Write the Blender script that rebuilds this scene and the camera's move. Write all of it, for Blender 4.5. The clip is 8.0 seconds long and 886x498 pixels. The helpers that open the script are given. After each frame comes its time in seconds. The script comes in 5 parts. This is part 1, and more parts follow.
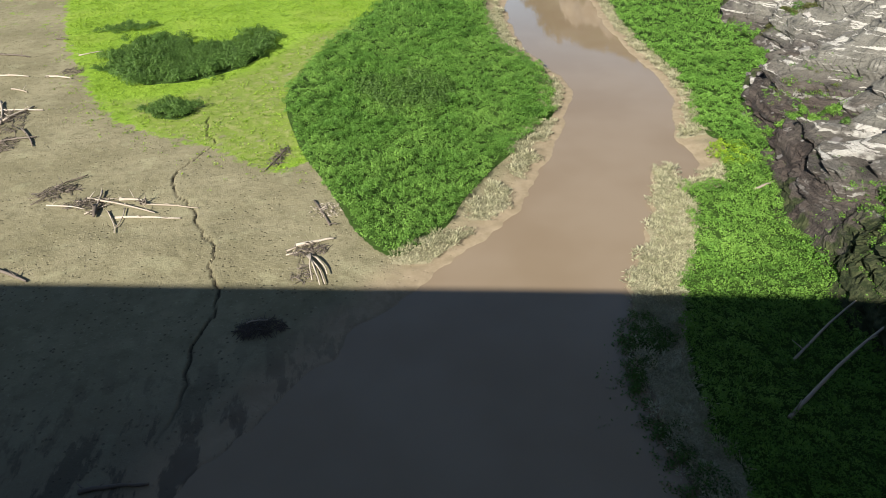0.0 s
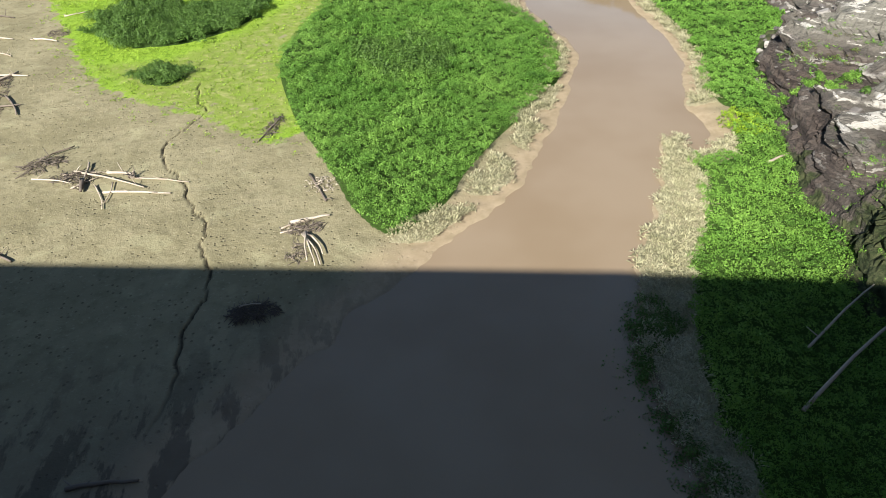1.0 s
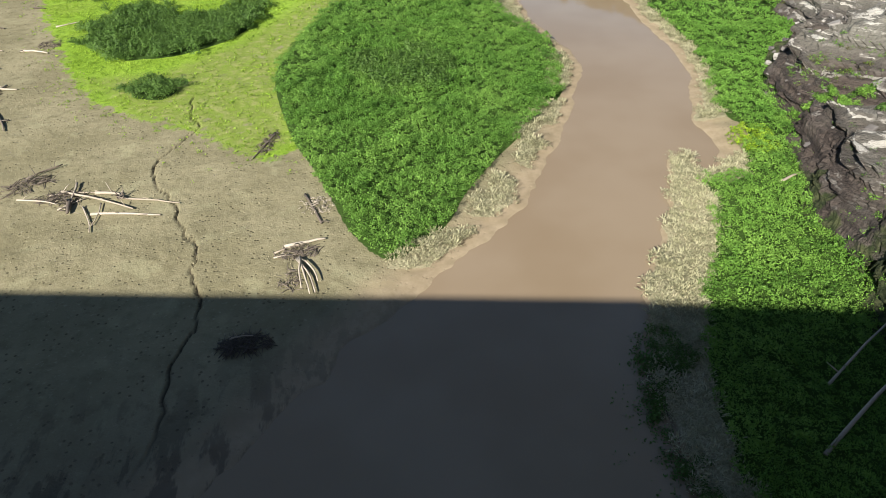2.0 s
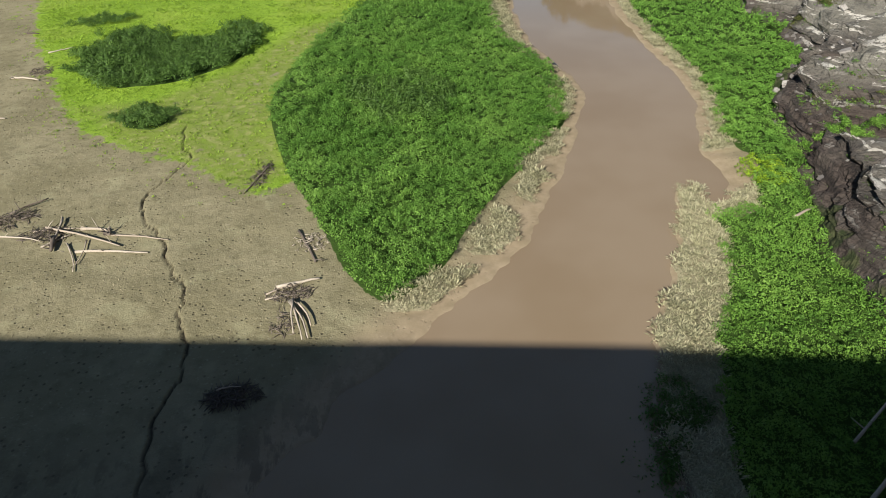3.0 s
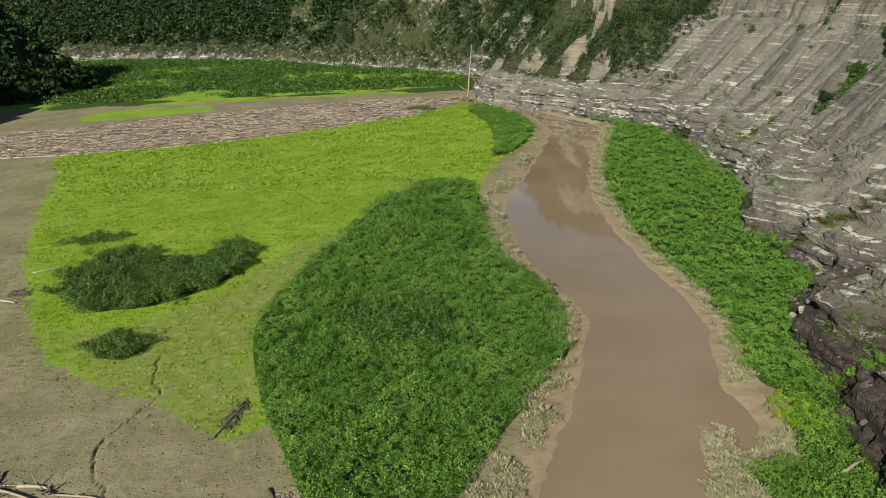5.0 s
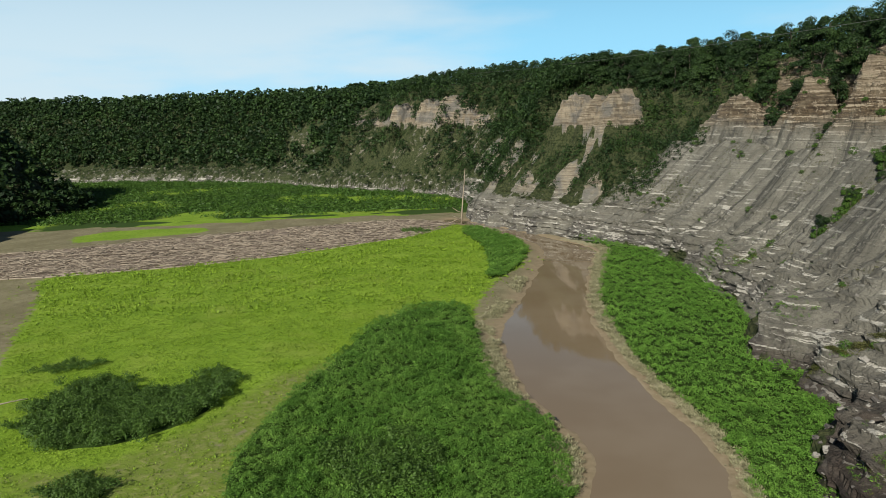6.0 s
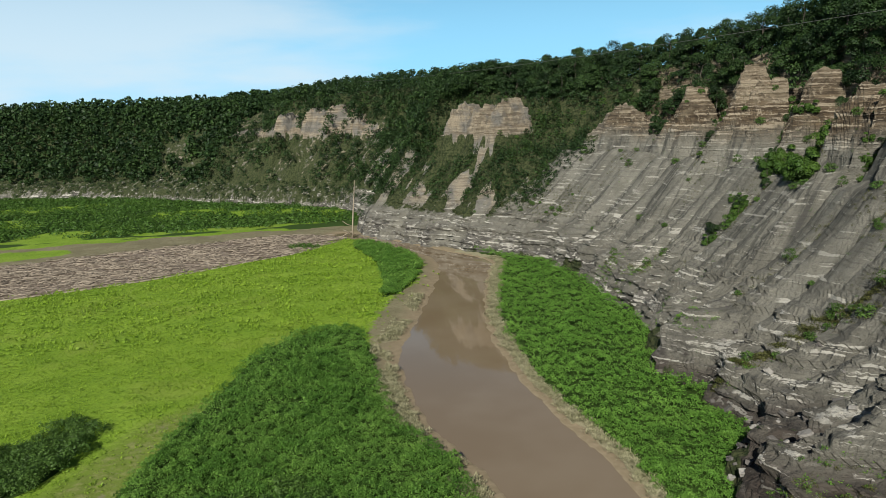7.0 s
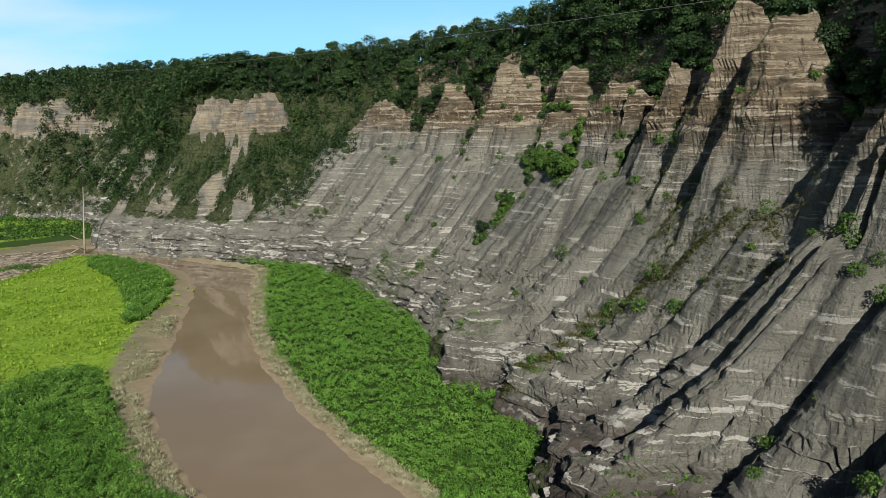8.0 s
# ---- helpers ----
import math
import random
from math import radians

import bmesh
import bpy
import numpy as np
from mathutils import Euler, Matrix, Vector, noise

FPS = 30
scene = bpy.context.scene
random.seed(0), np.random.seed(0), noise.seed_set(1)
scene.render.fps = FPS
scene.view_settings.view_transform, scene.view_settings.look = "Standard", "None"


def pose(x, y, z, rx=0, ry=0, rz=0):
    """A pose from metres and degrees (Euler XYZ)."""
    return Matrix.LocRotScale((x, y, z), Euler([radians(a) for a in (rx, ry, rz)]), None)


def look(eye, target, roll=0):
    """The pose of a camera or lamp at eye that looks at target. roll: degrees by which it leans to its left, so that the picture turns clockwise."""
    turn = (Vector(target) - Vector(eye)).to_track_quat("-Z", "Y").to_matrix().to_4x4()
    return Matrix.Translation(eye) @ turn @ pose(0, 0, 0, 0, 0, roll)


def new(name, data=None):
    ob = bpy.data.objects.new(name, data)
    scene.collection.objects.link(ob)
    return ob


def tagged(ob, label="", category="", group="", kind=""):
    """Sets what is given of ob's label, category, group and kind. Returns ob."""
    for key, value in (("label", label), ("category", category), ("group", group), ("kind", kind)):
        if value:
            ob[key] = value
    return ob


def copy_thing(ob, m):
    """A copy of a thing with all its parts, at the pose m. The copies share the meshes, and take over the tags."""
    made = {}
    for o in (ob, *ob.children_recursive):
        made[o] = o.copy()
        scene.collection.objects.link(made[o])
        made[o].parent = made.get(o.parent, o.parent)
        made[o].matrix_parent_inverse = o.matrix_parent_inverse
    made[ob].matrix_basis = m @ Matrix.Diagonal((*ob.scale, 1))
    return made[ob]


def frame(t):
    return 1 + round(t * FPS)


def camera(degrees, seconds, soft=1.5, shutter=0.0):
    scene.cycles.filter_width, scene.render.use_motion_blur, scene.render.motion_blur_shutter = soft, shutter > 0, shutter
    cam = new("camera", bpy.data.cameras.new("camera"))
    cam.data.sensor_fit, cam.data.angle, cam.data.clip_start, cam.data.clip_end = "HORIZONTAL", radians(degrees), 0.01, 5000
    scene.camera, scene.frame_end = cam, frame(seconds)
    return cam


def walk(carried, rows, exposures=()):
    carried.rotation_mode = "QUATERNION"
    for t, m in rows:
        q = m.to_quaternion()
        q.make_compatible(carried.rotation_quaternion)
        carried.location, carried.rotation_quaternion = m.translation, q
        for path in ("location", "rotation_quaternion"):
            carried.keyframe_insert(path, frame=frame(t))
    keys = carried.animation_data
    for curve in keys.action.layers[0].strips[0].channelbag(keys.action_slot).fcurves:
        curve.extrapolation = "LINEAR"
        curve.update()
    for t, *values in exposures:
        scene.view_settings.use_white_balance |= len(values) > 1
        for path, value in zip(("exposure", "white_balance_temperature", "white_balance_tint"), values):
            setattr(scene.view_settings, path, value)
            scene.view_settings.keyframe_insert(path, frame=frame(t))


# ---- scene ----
cam = camera(64.3, 8.0, 0.6)

PATH = [
    (0, (-1.042, -13.409, 65.887), (-0.906, -11.756, 64.769), -1.7),
    (0.5, (-0.719, -10.514, 66.016), (-0.594, -8.932, 64.799), -1.8),
    (1, (-0.323, -7.898, 66.178), (-0.2, -6.316, 64.96), -1.9),
    (1.5, (-0.021, -5.118, 66.269), (0.101, -3.537, 65.05), -2.0),
    (3, (0.998, 3.804, 66.329), (1.123, 5.416, 65.151), -2.1),
    (3.5, (1.587, 7.037, 66.352), (1.716, 8.679, 65.216), -2.2),
    (4, (2.314, 10.394, 66.489), (2.452, 12.113, 65.476), -2.2),
    (4.5, (2.912, 13.96, 66.891), (3.064, 15.761, 66.034), -2.1),
    (5, (3.478, 17.474, 67.097), (3.642, 19.341, 66.399), -2.0),
    (5.2, (3.65, 18.988, 67.089), (3.82, 20.878, 66.456), -1.8),
    (6.3, (4.876, 28.453, 66.804), (5.101, 30.411, 66.461), -1.5),
    (6.5, (5.276, 30.954, 66.816), (5.55, 32.904, 66.466), -1.8),
    (7, (6.68, 39.538, 66.91), (7.181, 41.441, 66.55), -1.9),
    (7.5, (8.986, 48.877, 67.007), (9.864, 50.634, 66.627), -1.8),
    (8, (12.093, 57.905, 66.877), (13.198, 59.526, 66.488), -1.7),
]
EXPOSURES = [(0.0, 1.13, 6450, 10), (0.5, 1.36, 6450, 10), (1.0, 1.42, 6400, 10), (1.5, 1.33, 6450, 10), (3.0, 0.8, 6500, 10), (3.5, 0.58, 6650, 10), (4.5, 0.5, 6900, 8), (5.2, 0.38, 6900, 6), (6.3, 0.1, 6600, 6), (8.0, 0.3, 6500, 7)]
walk(cam, [(t, look(eye, target, roll)) for t, eye, target, roll in PATH], EXPOSURES)

# ---- light ----
SUN_ELEV, SUN_FROM = radians(31.5), Vector((-0.49, -0.8717, 0.0))
sun_dir = Vector((SUN_FROM.x * math.cos(SUN_ELEV), SUN_FROM.y * math.cos(SUN_ELEV), math.sin(SUN_ELEV)))
sun_data = bpy.data.lights.new("sun", "SUN")
sun_data.energy, sun_data.angle, sun_data.color = 5.0, radians(0.55), (1.0, 0.955, 0.88)
sun = new("sun", sun_data)
sun.matrix_world = look((0, 0, 200), Vector((0, 0, 200)) - sun_dir)

world = bpy.data.worlds.new("sky")
scene.world = world
world.use_nodes = True
wt = world.node_tree
wt.nodes.clear()
w_out = wt.nodes.new("ShaderNodeOutputWorld")
w_bg = wt.nodes.new("ShaderNodeBackground")
w_sky = wt.nodes.new("ShaderNodeTexSky")
w_sky.sky_type, w_sky.sun_disc = "NISHITA", False
w_sky.sun_elevation, w_sky.sun_rotation = SUN_ELEV, math.atan2(SUN_FROM.x, SUN_FROM.y)
w_sky.air_density, w_sky.dust_density, w_sky.ozone_density = 0.8, 0.2, 1.0
w_bg.inputs["Strength"].default_value = 0.05
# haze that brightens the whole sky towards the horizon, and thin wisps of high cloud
w_tc = wt.nodes.new("ShaderNodeTexCoord")
w_sep = wt.nodes.new("ShaderNodeSeparateXYZ")
w_haze = wt.nodes.new("ShaderNodeMapRange")
w_haze.interpolation_type = "SMOOTHERSTEP"
for key, val in (("From Min", 0.44), ("From Max", -0.02), ("To Min", 0.0), ("To Max", 0.92)):
    w_haze.inputs[key].default_value = val
w_ramp0 = wt.nodes.new("ShaderNodeValToRGB")
w_ramp0.color_ramp.elements[0].color = (3.0, 11.6, 20.0, 1)
w_ramp0.color_ramp.elements[1].position = 0.9
w_ramp0.color_ramp.elements[1].color = (6.4, 14.4, 20.6, 1)
w_mix0 = wt.nodes.new("ShaderNodeMix")
w_mix0.data_type = "RGBA"
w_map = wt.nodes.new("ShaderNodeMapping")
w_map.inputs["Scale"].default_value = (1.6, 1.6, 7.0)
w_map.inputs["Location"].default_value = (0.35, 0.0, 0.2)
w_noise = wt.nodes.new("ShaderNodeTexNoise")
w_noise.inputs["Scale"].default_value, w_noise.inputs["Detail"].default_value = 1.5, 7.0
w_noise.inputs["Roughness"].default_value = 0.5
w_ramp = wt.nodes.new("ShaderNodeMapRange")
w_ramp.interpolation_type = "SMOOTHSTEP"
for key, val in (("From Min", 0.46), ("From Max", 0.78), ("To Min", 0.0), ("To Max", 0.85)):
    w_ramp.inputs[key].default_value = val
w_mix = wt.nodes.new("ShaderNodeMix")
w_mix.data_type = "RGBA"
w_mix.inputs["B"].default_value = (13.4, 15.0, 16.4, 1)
wt.links.new(w_tc.outputs["Generated"], w_map.inputs["Vector"])
wt.links.new(w_tc.outputs["Generated"], w_sep.inputs["Vector"])
wt.links.new(w_sep.outputs["Z"], w_haze.inputs["Value"])
wt.links.new(w_haze.outputs["Result"], w_ramp0.inputs["Fac"])
wt.links.new(w_haze.outputs["Result"], w_mix0.inputs["Factor"])
wt.links.new(w_sky.outputs["Color"], w_mix0.inputs["A"])
wt.links.new(w_ramp0.outputs["Color"], w_mix0.inputs["B"])
wt.links.new(w_map.outputs["Vector"], w_noise.inputs["Vector"])
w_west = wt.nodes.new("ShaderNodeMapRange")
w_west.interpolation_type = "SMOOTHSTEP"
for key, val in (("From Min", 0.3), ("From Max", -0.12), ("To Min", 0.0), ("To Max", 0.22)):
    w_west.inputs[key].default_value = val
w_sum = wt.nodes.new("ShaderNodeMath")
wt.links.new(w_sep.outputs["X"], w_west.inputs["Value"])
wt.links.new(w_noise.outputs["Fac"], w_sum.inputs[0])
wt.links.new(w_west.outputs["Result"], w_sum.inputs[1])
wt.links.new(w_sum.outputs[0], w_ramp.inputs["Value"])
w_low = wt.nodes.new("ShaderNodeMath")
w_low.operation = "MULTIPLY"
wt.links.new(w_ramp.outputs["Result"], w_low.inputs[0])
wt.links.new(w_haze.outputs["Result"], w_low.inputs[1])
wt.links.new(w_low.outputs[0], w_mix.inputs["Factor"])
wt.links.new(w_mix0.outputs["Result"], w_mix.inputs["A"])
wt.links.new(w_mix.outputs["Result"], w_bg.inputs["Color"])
wt.links.new(w_bg.outputs["Background"], w_out.inputs["Surface"])

rng = np.random.default_rng(7)


# ---- material helpers ----
class Nodes:
    """Short names for building a node material."""

    def __init__(self, name, rough=0.8, spec=0.3):
        self.mat = bpy.data.materials.new(name)
        self.mat.use_nodes = True
        self.nt = self.mat.node_tree
        self.bsdf = self.nt.nodes["Principled BSDF"]
        self.bsdf.inputs["Roughness"].default_value = rough
        self.bsdf.inputs["Specular IOR Level"].default_value = spec
        geo = self.nt.nodes.new("ShaderNodeNewGeometry")
        self.pos, self.island = geo.outputs["Position"], geo.outputs["Random Per Island"]
        self.normal = geo.outputs["Normal"]

    def put(self, socket, v):
        if isinstance(v, bpy.types.NodeSocket):
            self.nt.links.new(v, socket)
        elif isinstance(v, tuple) and len(v) == 3 and socket.type == "RGBA":
            socket.default_value = (*v, 1)
        else:
            socket.default_value = v

    def noise(self, scale, detail=4.0, rough=0.55, vec=None, stretch=None, dist=0.0):
        n = self.nt.nodes.new("ShaderNodeTexNoise")
        n.inputs["Scale"].default_value, n.inputs["Detail"].default_value = scale, detail
        n.inputs["Roughness"].default_value, n.inputs["Distortion"].default_value = rough, dist
        v = vec or self.pos
        if stretch:
            m = self.nt.nodes.new("ShaderNodeMapping")
            m.inputs["Scale"].default_value = stretch
            self.nt.links.new(v, m.inputs["Vector"])
            v = m.outputs["Vector"]
        self.nt.links.new(v, n.inputs["Vector"])
        return n.outputs["Fac"]

    def voronoi(self, scale, feature="F1", vec=None, rand=1.0):
        n = self.nt.nodes.new("ShaderNodeTexVoronoi")
        n.feature = feature
        n.inputs["Scale"].default_value, n.inputs["Randomness"].default_value = scale, rand
        self.nt.links.new(vec or self.pos, n.inputs["Vector"])
        return n.outputs["Distance"]

    def ramp(self, v, a, b, lo=0.0, hi=1.0):
        n = self.nt.nodes.new("ShaderNodeMapRange")
        n.interpolation_type = "SMOOTHSTEP"
        self.put(n.inputs["Value"], v)
        for key, val in (("From Min", a), ("From Max", b), ("To Min", lo), ("To Max", hi)):
            n.inputs[key].default_value = val
        return n.outputs["Result"]

    def math(self, op, a, b=0.0, clamp=False):
        n = self.nt.nodes.new("ShaderNodeMath")
        n.operation, n.use_clamp = op, clamp
        self.put(n.inputs[0], a)
        self.put(n.inputs[1], b)
        return n.outputs[0]

    def mix(self, f, a, b, mode="MIX"):
        n = self.nt.nodes.new("ShaderNodeMix")
        n.data_type, n.blend_type = "RGBA", mode
        self.put(n.inputs["Factor"], f)
        self.put(n.inputs["A"], a)
        self.put(n.inputs["B"], b)
        return n.outputs["Result"]

    def attr(self, name):
        n = self.nt.nodes.new("ShaderNodeAttribute")
        n.attribute_name = name
        s = self.nt.nodes.new("ShaderNodeSeparateColor")
        self.nt.links.new(n.outputs["Color"], s.inputs["Color"])
        return s.outputs

    def xyz(self, v=None):
        s = self.nt.nodes.new("ShaderNodeSeparateXYZ")
        self.nt.links.new(v or self.pos, s.inputs["Vector"])
        return s.outputs

    def object_random(self):
        return self.nt.nodes.new("ShaderNodeObjectInfo").outputs["Random"]

    def bump(self, height, strength=0.5, distance=0.1):
        n = self.nt.nodes.new("ShaderNodeBump")
        n.inputs["Strength"].default_value, n.inputs["Distance"].default_value = strength, distance
        self.put(n.inputs["Height"], height)
        self.nt.links.new(n.outputs["Normal"], self.bsdf.inputs["Normal"])

    def color(self, c):
        self.put(self.bsdf.inputs["Base Color"], c)

    def rough(self, r):
        self.put(self.bsdf.inputs["Roughness"], r)


def foliage_material(name, dark, mid, light, patch=6.0, trans=0.25, spec=0.25):
    """Leaves: a dark, a middle and a light green by leaf, patch and wisp."""
    k = Nodes(name, 0.55, spec)
    big = k.noise(1.0 / patch, 3)
    c = k.mix(k.ramp(k.island, 0.0, 1.0, 0.25, 0.85), dark, mid)
    f = k.math("MULTIPLY", k.ramp(big, 0.35, 0.7), k.ramp(k.island, 0.1, 1.0, 0.15, 0.6))
    c = k.mix(f, c, light)
    deep = k.ramp(k.noise(2.6 / patch, 4, 0.6), 0.5, 0.66, 0, 0.8)
    c = k.mix(k.ramp(k.noise(0.75 / patch, 4, 0.65), 0.55, 0.72, 0, 0.35), c, light)
    k.color(k.mix(deep, c, tuple(v * 0.75 for v in dark)))
    if trans:
        t = k.nt.nodes.new("ShaderNodeBsdfTranslucent")
        k.put(t.inputs["Color"], light)
        m = k.nt.nodes.new("ShaderNodeMixShader")
        m.inputs["Fac"].default_value = trans
        out = k.nt.nodes["Material Output"]
        k.nt.links.new(k.bsdf.outputs["BSDF"], m.inputs[1])
        k.nt.links.new(t.outputs["BSDF"], m.inputs[2])
        k.nt.links.new(m.outputs["Shader"], out.inputs["Surface"])
    return k.mat


# ---- materials ----
def ground_material():
    k = Nodes("mud_and_meadow", 0.9, 0.2)
    za, zb = k.attr("zone"), k.attr("zone_b")
    n_big, n_mid, n_fine = k.noise(0.06, 5), k.noise(0.5, 6, 0.65), k.noise(4.0, 5, 0.7)
    # dry cracked mud
    mud = k.mix(k.ramp(n_big, 0.35, 0.65), (0.182, 0.162, 0.092), (0.24, 0.214, 0.128))
    mud = k.mix(k.ramp(n_mid, 0.45, 0.75), mud, (0.15, 0.134, 0.075))
    mud = k.mix(k.ramp(k.noise(0.17, 4), 0.56, 0.68, 0, 0.5), mud, (0.27, 0.255, 0.15))
    # small hollows and prints
    lump = k.ramp(k.noise(1.6, 3, 0.6), 0.58, 0.7)
    mud = k.mix(k.math("MULTIPLY", lump, 0.35), mud, (0.34, 0.31, 0.21))
    dots = k.ramp(k.voronoi(0.95), 0.12, 0.24, 1, 0)
    dots = k.math("MULTIPLY", dots, k.ramp(k.noise(0.13, 3), 0.38, 0.52))
    mud = k.mix(k.math("MULTIPLY", dots, 0.85), mud, (0.095, 0.08, 0.045))
    # wet silt by the water
    wet = k.math("MULTIPLY", zb[0], k.ramp(n_mid, 0.2, 0.6, 0.75, 1.0))
    silt = k.mix(k.ramp(n_mid, 0.35, 0.7), (0.245, 0.19, 0.12), (0.30, 0.24, 0.158))
    mud = k.mix(wet, mud, silt)
    # grass
    fringe = k.math("SUBTRACT", n_mid, 0.5)
    meadow = k.math("ADD", za[0], k.math("ADD", k.math("MULTIPLY", fringe, 1.1), k.math("MULTIPLY", k.math("SUBTRACT", k.noise(0.14, 4, 0.6), 0.5), 0.9)))
    meadow = k.ramp(meadow, 0.4, 0.62)
    grass = k.mix(k.ramp(n_big, 0.35, 0.7), (0.20, 0.32, 0.026), (0.285, 0.41, 0.045))
    grass = k.mix(k.ramp(n_fine, 0.4, 0.75), grass, (0.075, 0.155, 0.01))
    grass = k.mix(k.ramp(k.noise(0.9, 5, 0.7), 0.5, 0.68, 0, 0.75), grass, (0.06, 0.125, 0.008))
    grass = k.mix(k.ramp(k.noise(0.03, 4, 0.6), 0.52, 0.66, 0, 0.6), grass, (0.20, 0.27, 0.04))
    olive = k.mix(k.ramp(n_mid, 0.45, 0.7), (0.155, 0.205, 0.035), (0.255, 0.26, 0.095))
    grass = k.mix(k.math("MULTIPLY", zb[2], k.ramp(n_mid, 0.25, 0.5, 0.4, 0.95)), grass, olive)
    col = k.mix(meadow, mud, grass)
    tall = k.ramp(k.math("ADD", za[1], k.math("MULTIPLY", fringe, 0.5)), 0.4, 0.6)
    col = k.mix(tall, col, (0.035, 0.07, 0.01))
    dry = k.ramp(k.math("ADD", za[2], k.math("MULTIPLY", fringe, 0.8)), 0.4, 0.6)
    dry_c = k.mix(k.ramp(n_fine, 0.4, 0.65), (0.235, 0.21, 0.125), (0.36, 0.33, 0.22))
    col = k.mix(dry, col, dry_c)
    chips = k.mix(k.ramp(k.noise(1.2, 5, 0.7, stretch=(1, 2.5, 1)), 0.35, 0.65), (0.14, 0.10, 0.07), (0.40, 0.33, 0.27))
    chips = k.mix(k.ramp(k.noise(0.16, 5, 0.7, stretch=(0.45, 1.5, 1)), 0.42, 0.6), chips, (0.12, 0.09, 0.065))
    chips = k.mix(k.ramp(k.noise(0.3, 5, 0.7, stretch=(0.3, 1.8, 1)), 0.6, 0.68), chips, (0.5, 0.44, 0.36))
    col = k.mix(k.ramp(zb[1], 0.3, 0.7), col, chips)
    # shade and wetness painted into the near lower ground, with dark stains
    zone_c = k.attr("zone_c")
    damp_shade = k.mix(n_mid, (0.115, 0.094, 0.07), (0.15, 0.125, 0.094))
    damp_shade = k.mix(zb[0], damp_shade, (0.225, 0.168, 0.107))
    col = k.mix(k.math("MULTIPLY", zone_c[0], 0.9), col, damp_shade)
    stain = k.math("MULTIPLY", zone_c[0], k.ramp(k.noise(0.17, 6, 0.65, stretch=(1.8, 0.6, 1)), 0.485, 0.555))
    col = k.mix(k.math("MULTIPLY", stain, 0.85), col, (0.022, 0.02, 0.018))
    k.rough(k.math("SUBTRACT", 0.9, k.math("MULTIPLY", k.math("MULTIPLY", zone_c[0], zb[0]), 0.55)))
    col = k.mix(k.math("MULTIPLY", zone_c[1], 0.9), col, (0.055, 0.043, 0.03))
    k.color(col)
    h = k.math("ADD", k.math("MULTIPLY", n_fine, 0.28), k.math("MULTIPLY", n_mid, 1.5))
    h = k.math("SUBTRACT", h, k.math("MULTIPLY", dots, 0.8))
    h = k.math("MULTIPLY", h, k.math("SUBTRACT", 1.0, k.math("MULTIPLY", wet, 0.8)))
    k.bump(h, 0.7, 0.25)
    return k.mat


